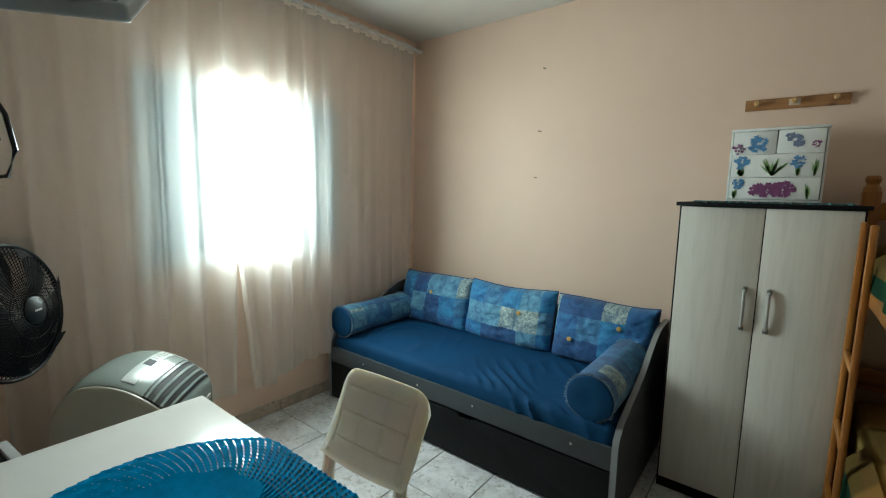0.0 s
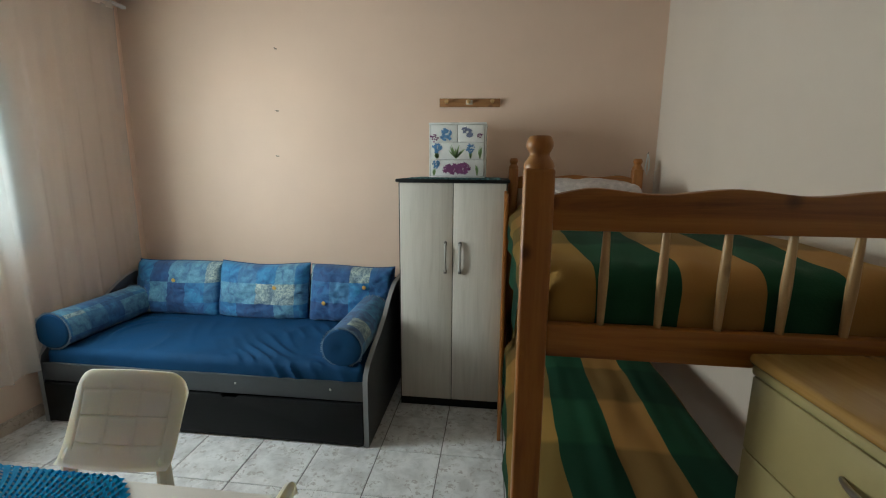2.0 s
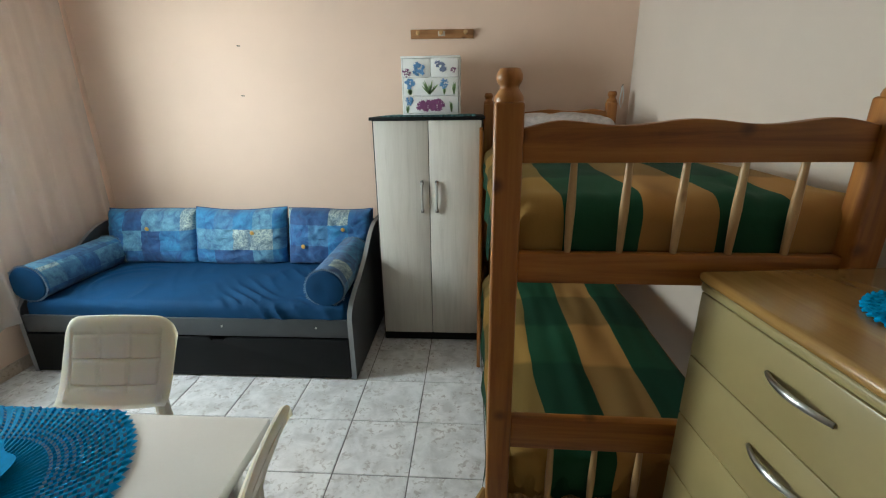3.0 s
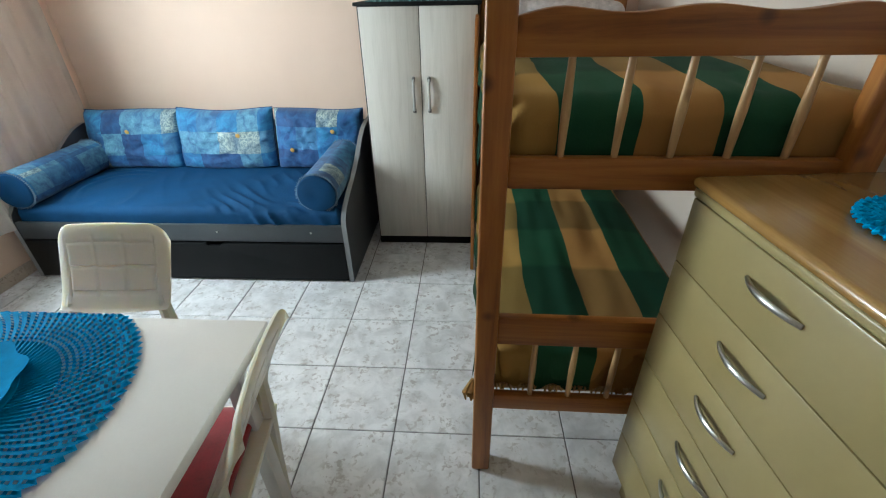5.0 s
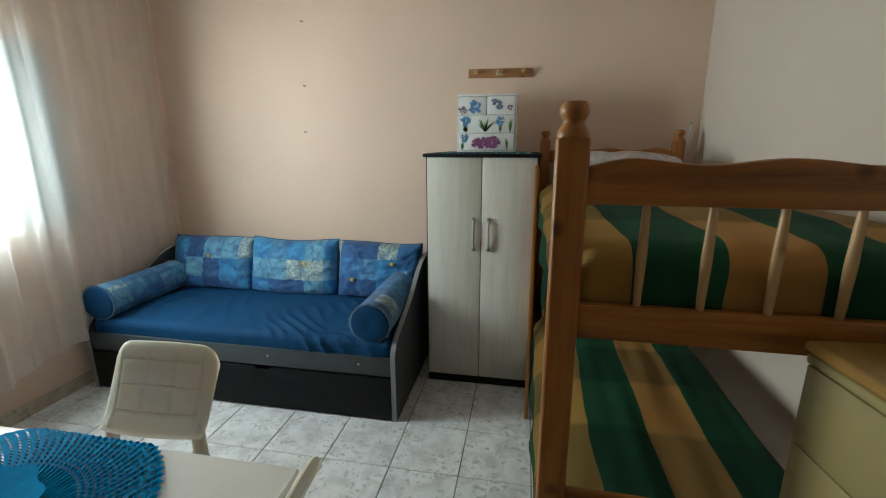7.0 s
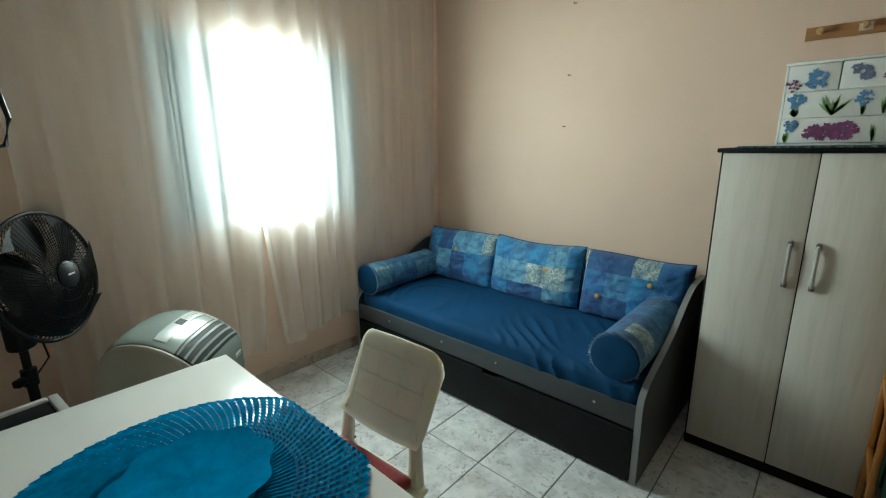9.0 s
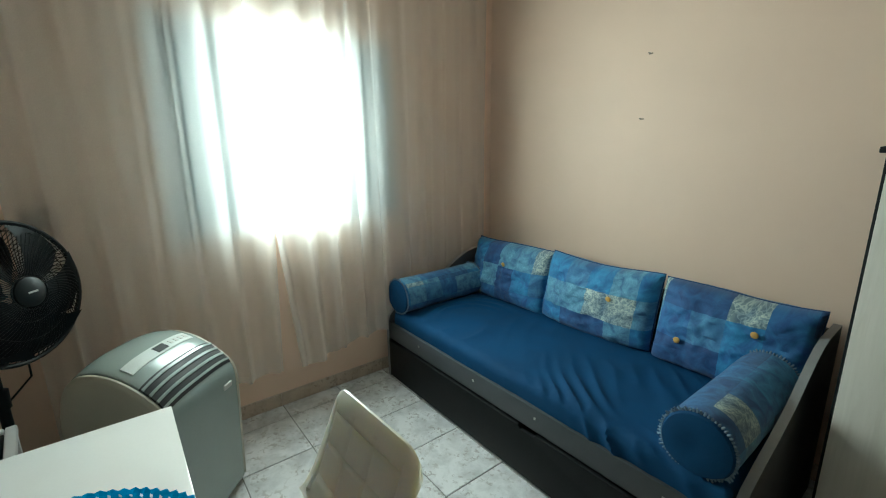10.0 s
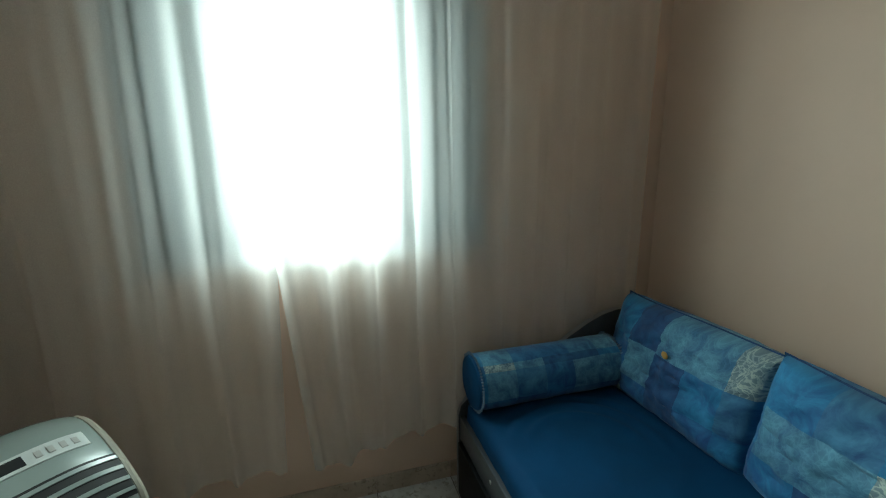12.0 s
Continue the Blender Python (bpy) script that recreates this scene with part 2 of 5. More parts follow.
def frosted(name):
    """Pebbled window glass."""
    m, nt, b = shader(name)
    out = nt.nodes["Material Output"]
    b.inputs["Base Color"].default_value = (0.45, 0.58, 0.6, 1)
    b.inputs["Roughness"].default_value = 0.2
    vo = node(nt, "ShaderNodeTexVoronoi", Scale=110.0)
    nt.links.new(coords(nt), vo.inputs["Vector"])
    bumped(nt, b, vo.outputs["Distance"], 0.5, 0.003)
    tl = nt.nodes.new("ShaderNodeBsdfTranslucent")
    tl.inputs[0].default_value = (0.16, 0.19, 0.20, 1)
    gr = ramp(nt, [(0.25, (0.42, 0.49, 0.50)), (0.6, (0.62, 0.70, 0.71))])
    nt.links.new(vo.outputs["Distance"], gr.inputs[0])
    tr = nt.nodes.new("ShaderNodeBsdfTransparent")
    nt.links.new(gr.outputs[0], tr.inputs[0])
    m1 = nt.nodes.new("ShaderNodeMixShader")
    m1.inputs[0].default_value = 0.55
    nt.links.new(tl.outputs[0], m1.inputs[1])
    nt.links.new(tr.outputs[0], m1.inputs[2])
    m2 = nt.nodes.new("ShaderNodeMixShader")
    m2.inputs[0].default_value = 0.12
    nt.links.new(m1.outputs[0], m2.inputs[1])
    nt.links.new(b.outputs[0], m2.inputs[2])
    nt.links.new(m2.outputs[0], out.inputs[0])
    return m


def chequered(name, dark, pale, pitch):
    """Metal strip chequered in small dark and pale cells, with a slight relief."""
    m, nt, b = shader(name)
    ck = node(nt, "ShaderNodeTexChecker", Scale=1 / pitch)
    ck.inputs["Color1"].default_value = (*dark, 1)
    ck.inputs["Color2"].default_value = (*pale, 1)
    nt.links.new(coords(nt, rot=(radians(45), 0, 0)), ck.inputs["Vector"])
    nt.links.new(ck.outputs["Color"], b.inputs["Base Color"])
    b.inputs["Roughness"].default_value = 0.5
    b.inputs["Metallic"].default_value = 0.3
    bumped(nt, b, ck.outputs["Fac"], 0.5, 0.002)
    return m


PEACH = wall_paint("peach_wall_paint", (0.75, 0.558, 0.44))
OFFWHITE = wall_paint("off_white_wall_paint", (0.635, 0.545, 0.465))
CEIL = wall_paint("ceiling_paint", (0.66, 0.615, 0.56))
GROUT = plain("grout", (0.16, 0.155, 0.15), 0.9, bump=0.3)
TILE = ceramic("marbled_tile", (0.75, 0.75, 0.76), (0.54, 0.54, 0.55), (0.36, 0.33, 0.31))
BASETILE = ceramic("baseboard_tile", (0.58, 0.47, 0.385), (0.46, 0.365, 0.29), (0.30, 0.225, 0.165), 0.3)
SHEER = sheer("white_voile", 0.57, (0.95, 0.935, 0.905), 2400.0)
SHEER_TAPE = sheer("curtain_tape", 0.1, (0.8, 0.77, 0.72))
ALU = plain("window_aluminium", (0.42, 0.45, 0.46), 0.4, 0.6, bump=0.05)
LEAFALU = chequered("leaf_frame_aluminium", (0.035, 0.05, 0.055), (0.30, 0.36, 0.37), 0.011)
FROST = frosted("pebbled_glass")
PINE_Z = wood("varnished_pine_upright", (0.160, 0.046, 0.006), (0.336, 0.118, 0.016), (0.440, 0.180, 0.029), 'Z', rough=0.42, coat=0.12)
PINE_X = wood("varnished_pine_cross", (0.168, 0.050, 0.006), (0.352, 0.126, 0.017), (0.462, 0.192, 0.031), 'X', rough=0.42, coat=0.12)
PINE_Y = wood("varnished_pine_long", (0.168, 0.050, 0.006), (0.352, 0.126, 0.017), (0.462, 0.192, 0.031), 'Y', rough=0.42, coat=0.12)
PALE_PINE = wood("pale_pine_spindle", (0.42, 0.24, 0.09), (0.55, 0.34, 0.15), (0.62, 0.42, 0.2), 'Z')
HOOKWOOD = wood("hook_rail_wood", (0.22, 0.09, 0.03), (0.34, 0.16, 0.06), (0.42, 0.22, 0.09), 'X')
HONEY = wood("honey_varnished_top", (0.27, 0.135, 0.032), (0.35, 0.19, 0.05), (0.41, 0.24, 0.07), 'Y', rough=0.22, coat=0.6, knots=0.0)
CREAM = plain("cream_lacquer", (0.335, 0.265, 0.112), 0.36, vary=0.05, scale=1.2, grain=60, bump=0.0, coat=0.15)
CHROME = plain("brushed_chrome", (0.50, 0.50, 0.48), 0.3, 1.0, vary=0.05, bump=0.03)
DARKWOOD = plain("black_laminate", (0.007, 0.0078, 0.0085), 0.55, vary=0.3, bump=0.1, spec=0.18)
GREYLAM = plain("grey_laminate", (0.058, 0.066, 0.075), 0.45, vary=0.12, bump=0.1)
GREYEDGE = plain("pale_grey_edging", (0.24, 0.25, 0.26), 0.35, vary=0.1, bump=0.05)
DOORWOOD = wood("bleached_door_laminate", (0.58, 0.55, 0.49), (0.66, 0.63, 0.57), (0.71, 0.68, 0.62), 'Z', rough=0.45, scale=1.4, coat=0.05, knots=0.0)
GREYPLASTIC = plain("silver_plastic", (0.48, 0.48, 0.46), 0.3, 0.3, bump=0.03)
BLUECLOTH = plain("blue_cotton_sheet", (0.006, 0.051, 0.133), 0.8, vary=0.2, scale=5, grain=300, bump=0.25, spec=0.15)
PATCH = patchwork("blue_patchwork_print", 0.135, 0.0)
PATCH_S = patchwork("blue_patchwork_print_small", 0.12, 1.0, 0.8)
NAVY = plain("navy_cotton", (0.012, 0.06, 0.18), 0.75, vary=0.2, bump=0.2)
FRAY = plain("frayed_pale_blue_trim", (0.16, 0.24, 0.33), 0.9, bump=0.3)
YELLOWDOT = plain("mustard_button", (0.62, 0.36, 0.09), 0.6)
CREAMPLASTIC = plain("cream_moulded_plastic", (0.72, 0.695, 0.61), 0.33, vary=0.06, scale=3, bump=0.06)
bsdf = CREAMPLASTIC.node_tree.nodes["Principled BSDF"]
bsdf.inputs["Subsurface Weight"].default_value = 0.6
bsdf.inputs["Subsurface Radius"].default_value = (0.02, 0.016, 0.010)
bsdf.inputs["Subsurface Scale"].default_value = 1.0
WHITETOP = plain("white_laminate", (0.82, 0.81, 0.785), 0.16, vary=0.04, scale=2, bump=0.02)
WHITEPL = plain("white_plastic", (0.72, 0.73, 0.73), 0.35, vary=0.04, bump=0.03)
RED = plain("red_velour", (0.30, 0.008, 0.012), 0.8, vary=0.35, scale=18, bump=0.3, sheen=0.4)
CROCHET = plain("turquoise_crochet_cotton", (0.005, 0.32, 0.60), 0.7, vary=0.25, scale=40, grain=420, bump=0.3, spec=0.03)
BLUEGLASS = plain("blue_glossy_glass", (0.002, 0.20, 0.42), 0.8, vary=0.3, scale=14, grain=60, bump=0.4, coat=0.0, spec=0.02)
TEAL = plain("teal_cotton_cloth", (0.06, 0.16, 0.17), 0.8, vary=0.2, bump=0.3)
BLACKPL = plain("black_plastic", (0.004, 0.008, 0.010), 0.42, vary=0.2, bump=0.05, spec=0.25)
ACBODY = plain("grey_green_gloss_plastic", (0.31, 0.365, 0.345), 0.2, vary=0.05, scale=2, bump=0.02, coat=0.35)
ACSIDE = plain("beige_plastic_panel", (0.42, 0.40, 0.33), 0.4, vary=0.06, bump=0.05)
VENTDARK = plain("dark_vent", (0.006, 0.007, 0.008), 0.6)
PILLOWC = plain("white_floral_pillowcase", (0.5, 0.44, 0.42), 0.8, vary=0.3, scale=34, bump=0.3)
NAILM = plain("dull_steel", (0.2, 0.17, 0.14), 0.4, 0.8)
TVGREY = plain("light_grey_metal", (0.40, 0.44, 0.46), 0.35, 0.2, bump=0.05)
BLUEFL = plain("printed_blue", (0.11, 0.27, 0.50), 0.5, vary=0.4, scale=60)
ORGWHITE = plain("glossy_white_plastic", (0.83, 0.83, 0.81), 0.28, vary=0.03, bump=0.02)
PURPFL = plain("printed_plum", (0.20, 0.06, 0.16), 0.5, vary=0.45, scale=60)
GREENFL = plain("printed_green", (0.25, 0.40, 0.16), 0.5, vary=0.4, scale=60)
GREYFL = plain("printed_slate", (0.16, 0.19, 0.30), 0.5, vary=0.4, scale=60)
FRINGE = plain("ochre_fringe_yarn", (0.42, 0.26, 0.09), 0.9, vary=0.3)
OCHRE, ORANGE, GREEN = (0.345, 0.216, 0.057), (0.385, 0.215, 0.064), (0.013, 0.078, 0.038)
STRIPES = [(0.0, OCHRE), (0.155, GREEN), (0.335, ORANGE), (0.505, GREEN), (0.67, ORANGE), (0.8, OCHRE)]
# upper phase puts a dark band on the foot face, partly painting its shade
SPREAD = stripes("striped_bedspread", STRIPES, 0.0, phase=0.40)
SPREAD_LOW = stripes("lower_striped_bedspread", [(p + 0.02 * (p > 0), c) for p, c in STRIPES], 0.0, phase=0.69)
GLOW = bpy.data.materials.new("bright_hazy_sky")
GLOW.use_nodes = True
g = GLOW.node_tree.nodes["Principled BSDF"]
g.inputs["Base Color"].default_value = (0.8, 0.8, 0.8, 1)
g.inputs["Emission Color"].default_value = (0.93, 1.0, 0.98, 1)
g.inputs["Emission Strength"].default_value = 2.6
FOOTGREY = plain("handle_foot_grey", (0.2, 0.19, 0.18), 0.35, 0.4)
SPREAD_HEM = stripes("bedspread_hem", [(0.0, GREEN), (0.10, OCHRE), (0.15, ORANGE)], 0.0, 1.72, "Z")


# ---- mesh helpers ----
def box(bm, x0, x1, y0, y1, z0, z1, bevel=0.0, seg=2):
    """A box with rounded edges, added to bm."""
    c = ((x0 + x1) / 2, (y0 + y1) / 2, (z0 + z1) / 2)
    got = bmesh.ops.create_cube(bm, size=1, matrix=Matrix.LocRotScale(c, None, (x1 - x0, y1 - y0, z1 - z0)))
    if bevel:
        edges = {e for v in got["verts"] for e in v.link_edges}
        bmesh.ops.bevel(bm, geom=list(edges), offset=bevel, segments=seg, profile=0.5, affect='EDGES', clamp_overlap=True)
    return bm


def boxed(x0, x1, y0, y1, z0, z1, bevel=0.003, seg=2):
    return box(bmesh.new(), x0, x1, y0, y1, z0, z1, bevel, seg)


def tube(bm, points, radius, n=8, closed=False, flat=1.0):
    """A round rod along a line of points."""
    pts = [Vector(p) for p in points]
    rings = []
    for i, p in enumerate(pts):
        a = pts[i - 1] if i or closed else p
        b = pts[(i + 1) % len(pts)] if i + 1 < len(pts) or closed else p
        d = (b - a).normalized()
        up = Vector((0, 0, 1)) if abs(d.z) < 0.95 else Vector((1, 0, 0))
        u = d.cross(up).normalized()
        w = u.cross(d)
        r = radius[i] if isinstance(radius, (list, tuple)) else radius
        rings.append([bm.verts.new(p + r * (math.cos(t) * u + flat * math.sin(t) * w)) for t in (2 * math.pi * k / n for k in range(n))])
    for i in range(len(rings) if closed else len(rings) - 1):
        r0, r1 = rings[i], rings[(i + 1) % len(rings)]
        for k in range(n):
            bm.faces.new((r0[k], r0[(k + 1) % n], r1[(k + 1) % n], r1[k]))
    if not closed:
        bm.faces.new(rings[0][::-1])
        bm.faces.new(rings[-1])
    return bm


def turned(bm, profile, n=20, at=(0, 0, 0)):
    """A turned solid about z: profile rows of (radius, height)."""
    rings = [[bm.verts.new((at[0] + r * math.cos(2 * math.pi * k / n), at[1] + r * math.sin(2 * math.pi * k / n), at[2] + z)) for k in range(n)] for r, z in profile]
    for r0, r1 in zip(rings, rings[1:]):
        for k in range(n):
            bm.faces.new((r0[k], r0[(k + 1) % n], r1[(k + 1) % n], r1[k]))
    bm.faces.new(rings[0][::-1])
    bm.faces.new(rings[-1])
    return bm


def prism(bm, outline, lo, hi, axis='X', bevel=0.0):
    """A plate: a flat outline of (a, b) drawn out along an axis from lo to hi."""
    def at(a, b, c):
        return {'X': (c, a, b), 'Y': (a, c, b), 'Z': (a, b, c)}[axis]
    v0 = [bm.verts.new(at(a, b, lo)) for a, b in outline]
    v1 = [bm.verts.new(at(a, b, hi)) for a, b in outline]
    n = len(outline)
    faces = [bm.faces.new(v0), bm.faces.new(v1[::-1])]
    for i in range(n):
        faces.append(bm.faces.new((v0[i], v1[i], v1[(i + 1) % n], v0[(i + 1) % n])))
    bmesh.ops.recalc_face_normals(bm, faces=faces)
    if bevel:
        edges = set(faces[0].edges) | set(faces[1].edges)
        bmesh.ops.bevel(bm, geom=list(edges), offset=bevel, segments=2, profile=0.5, affect='EDGES', clamp_overlap=True)
    return bm


def finish(bm, name, smooth=True):
    bmesh.ops.recalc_face_normals(bm, faces=bm.faces[:])
    me = bpy.data.meshes.new(name)
    bm.to_mesh(me)
    bm.free()
    if smooth:
        for p in me.polygons:
            p.use_smooth = True
        me.set_sharp_from_angle(angle=radians(38))
    return me


def part(name, bm, material, parent=None, label="", smooth=True):
    me = finish(bm, name, smooth)
    me.materials.append(material)
    ob = new(name, me)
    ob.parent = parent
    if label:
        tagged(ob, label)
    return ob


def thing(name, label, category, at=(0, 0, 0), turn=0.0, group="", kind=""):
    ob = new(name)
    ob.empty_display_size = 0.1
    ob.matrix_world = pose(*at, 0, 0, turn)
    return tagged(ob, label, category, group, kind)


def structure(name, bm, material, label=""):
    return tagged(part(name, bm, material, None, label, smooth=False), kind="structure")


def soft_block(x0, x1, y0, y1, z0, z1, r, cells, wrinkle=0.0, scale=6.0, stretch=(1, 1, 1), seed=0.0, crown=0.0):
    """A padded block: rounded, crowned on top and creased by noise."""
    bm = bmesh.new()
    nx, ny, nz = cells
    c = Vector(((x0 + x1) / 2, (y0 + y1) / 2, (z0 + z1) / 2))
    h = Vector(((x1 - x0) / 2, (y1 - y0) / 2, (z1 - z0) / 2))
    verts = {}

    def vert(i, j, k):
        key = (i, j, k)
        if key not in verts:
            p = Vector((h.x * (2 * i / nx - 1), h.y * (2 * j / ny - 1), h.z * (2 * k / nz - 1)))
            q = Vector([max(-h[a] + r, min(h[a] - r, p[a])) for a in range(3)])
            d = p - q
            if d.length > 1e-6:
                p = q + d.normalized() * r
            if crown:
                p.z += crown * max(0, p.z / h.z) * (1 - (p.x / h.x) ** 2) * (1 - (p.y / h.y) ** 2)
            w = c + p
            if wrinkle:
                s = Vector((w.x * stretch[0], w.y * stretch[1], w.z * stretch[2])) * scale + Vector((seed, seed, seed))
                n = noise.noise(s) + 0.5 * noise.noise(s * 2.3)
                nrm = d.normalized() if d.length > 1e-6 else Vector((0, 0, 1))
                w += nrm * n * wrinkle
            verts[key] = bm.verts.new(w)
        return verts[key]

    def sheet(get, na, nb):
        for a in range(na):
            for b in range(nb):
                bm.faces.new((get(a, b), get(a + 1, b), get(a + 1, b + 1), get(a, b + 1)))
    sheet(lambda a, b: vert(a, b, 0), nx, ny)
    sheet(lambda a, b: vert(a, b, nz), nx, ny)
    sheet(lambda a, b: vert(a, 0, b), nx, nz)
    sheet(lambda a, b: vert(a, ny, b), nx, nz)
    sheet(lambda a, b: vert(0, a, b), ny, nz)
    sheet(lambda a, b: vert(nx, a, b), ny, nz)
    return bm


# ---- the room ----
structure("wall_north", boxed(WX - 0.15, EX + 0.15, NY, NY + 0.15, -0.1, CZ + 0.12, 0), PEACH, "peach painted plaster wall")
structure("wall_east", boxed(EX, EX + 0.15, SY - 0.15, NY - 0.001, -0.1, CZ + 0.12, 0), OFFWHITE, "off-white painted plaster wall")
# south wall is out of view; its distance is set to keep bounced light low
structure("wall_south_unseen", boxed(WX - 0.15, EX - 0.001, SY - 0.15, SY, -0.1, CZ + 0.12, 0), PEACH, "peach painted plaster wall")
bm = bmesh.new()
W2 = WX - 0.15
box(bm, W2, WX, SY + 0.001, WY0, -0.1, CZ + 0.12)
box(bm, W2, WX, WY1, NY - 0.001, -0.1, CZ + 0.12)
box(bm, W2, WX, WY0, WY1, -0.1, WZ0)
box(bm, W2, WX, WY0, WY1, WZ1, CZ + 0.12)
structure("wall_west", bm, PEACH, "peach painted plaster wall with the window opening")
structure("ceiling", boxed(WX + 0.001, EX - 0.001, SY + 0.001, NY - 0.001, CZ, CZ + 0.12, 0), CEIL, "pale painted ceiling")
tagged(part("ground", boxed(-60, WX - 0.9, -60, 60, -0.3, -0.2, 0), GROUT, None, "plain ground outside the window", False), kind="structure")

tagged(part("backdrop", boxed(WX - 2.6, WX - 2.55, -4, 8, -0.19, 6, 0), GLOW, None, "bright overcast sky beyond the window", False), kind="structure")

# window: frame, four sliding leaves of which the middle pair is pushed aside
win = tagged(new("window_1"), "aluminium sliding window with pebbled glass, its middle leaves slid open", "window", kind="structure")
win.matrix_world = pose(WX, (WY0 + WY1) / 2, WZ0)
wl, wh = (WY1 - WY0) / 2, WZ1 - WZ0
bm = bmesh.new()
for a, b, c, d in ((-wl - 0.03, -wl + 0.02, -0.03, wh + 0.03), (wl - 0.02, wl + 0.03, -0.03, wh + 0.03)):
    box(bm, -0.10, 0.018, a, b, c, d, 0.003)
for c, d in ((-0.03, 0.02), (wh - 0.02, wh + 0.03)):
    box(bm, -0.098, 0.016, -wl + 0.02, wl - 0.02, c, d, 0.003)
part("window_frame", bm, ALU, win)


def leaf(y0, y1, x):
    s = 0.028
    bm = bmesh.new()
    box(bm, x - 0.012, x + 0.012, y0, y0 + s, 0.022, wh - 0.022, 0.002)
    box(bm, x - 0.012, x + 0.012, y1 - s, y1, 0.022, wh - 0.022, 0.002)
    box(bm, x - 0.011, x + 0.011, y0 + s, y1 - s, 0.022, 0.022 + s, 0.002)
    box(bm, x - 0.011, x + 0.011, y0 + s, y1 - s, wh - 0.022 - s, wh - 0.022, 0.002)
    f = part("leaf_frame", bm, LEAFALU, win)
    p = part("pane", boxed(x - 0.003, x + 0.003, y0 + s, y1 - s, 0.022 + s, wh - 0.022 - s, 0), FROST, f, "pebbled glass pane", False)


leaf(-wl + 0.02, -0.285, -0.07)
leaf(0.24, wl - 0.02, -0.07)
leaf(-wl + 0.035, -0.27, -0.035)
leaf(0.225, wl - 0.035, -0.035)
part("latch", boxed(-0.02, 0.022, -0.095, -0.068, 0.012, 0.04, 0.004), BLACKPL, win, "small dark sill latch")
part("window_sill", boxed(-0.1, 0.03, -wl - 0.05, wl + 0.05, -0.055, -0.031, 0.004), BASETILE, win)


# curtains
def curtain(y0, y1, seed, hem, inset):
    c = thing("curtain", "white sheer voile curtain hanging in loose folds before the window", "curtain", (WX + 0.055, (y0 + y1) / 2, 0.3), group="curtains at the window")
    n = int((y1 - y0) * 190)
    rows = 30
    top = CZ - 0.13
    bm = bmesh.new()
    grid = []
    for i in range(n + 1):
        s = y0 + (y1 - y0) * i / n
        col = []
        for k in range(rows + 1):
            f = k / rows
            amp = 0.008 + 0.022 * f ** 0.7
            ph = 2 * math.pi * (s + 0.03 * math.sin(5.3 * s + seed) + 0.012 * math.sin(9 * s + 2 * f)) / 0.16
            w = noise.noise(Vector((s * 3.1, seed, f * 0.9)))
            x = amp * (math.sin(ph + 1.6 * w) + 0.24 * math.sin(2.27 * ph + seed + 2 * w)) + 0.02 * w * f
            yy = s + 0.35 * amp * math.sin(ph + 1.2)
            base = -inset * min(1, f * 2.2)
            z = top - f * (top - hem(s) - 0.012 * noise.noise(Vector((s * 9, seed, 0))) - 0.008 * math.sin(ph))
            if inset > 0:
                x *= 0.6
            edge = max(0, 1 - abs(s - 1.66) / 0.3)
            yy += (0.10 if y0 > 1.5 else -0.06) * edge * max(0, f - 0.48) * 2
            col.append(bm.verts.new((0.035 + x + base, yy - (y0 + y1) / 2, z - 0.3)))
        grid.append(col)
    for a, b in zip(grid, grid[1:]):
        for k in range(rows):
            bm.faces.new((a[k], b[k], b[k + 1], a[k + 1]))
    part("cloth", bm, SHEER, c)
    bm = bmesh.new()
    m = int((y1 - y0) / 0.03)
    prev = None
    for i in range(m + 1):
        s = y0 + (y1 - y0) * i / m - (y0 + y1) / 2
        x = 0.035 + 0.014 * math.sin(i * 2.1)
        cur = [bm.verts.new((x, s, top - 0.3 + 0.055 + 0.006 * math.sin(i * 1.3))), bm.verts.new((x + 0.004, s, top - 0.3 + 0.02)), bm.verts.new((x, s, top - 0.3 - 0.015))]
        if prev:
            for k in range(2):
                bm.faces.new((prev[k], cur[k], cur[k + 1], prev[k + 1]))
        prev = cur
    part("heading_tape", bm, SHEER_TAPE, c, "gathered heading with a ruffle")
    return c


curtain(0.72, 1.69, 2.0, lambda s: 0.24 + 0.04 * max(0, s - 1.2), 0.0)
curtain(1.63, 2.285, 7.0, lambda s: 0.255 + 0.14 * max(0, s - 1.75), -0.012)
curtain(2.27, 3.15, 4.0, lambda s: 0.36, 0.01)
rail = thing("curtain_rail", "slim white ceiling-height curtain rail", "curtain rail", (WX, 2.0, CZ - 0.11))
part("rail", boxed(0.07, 0.10, -1.35, 1.24, 0, 0.02, 0.003), WHITEPL, rail)
for yy in (-1.2, 0.0, 1.15):
    part("bracket", boxed(0.0, 0.07, yy - 0.01, yy + 0.01, 0.002, 0.016, 0.002), WHITEPL, rail)


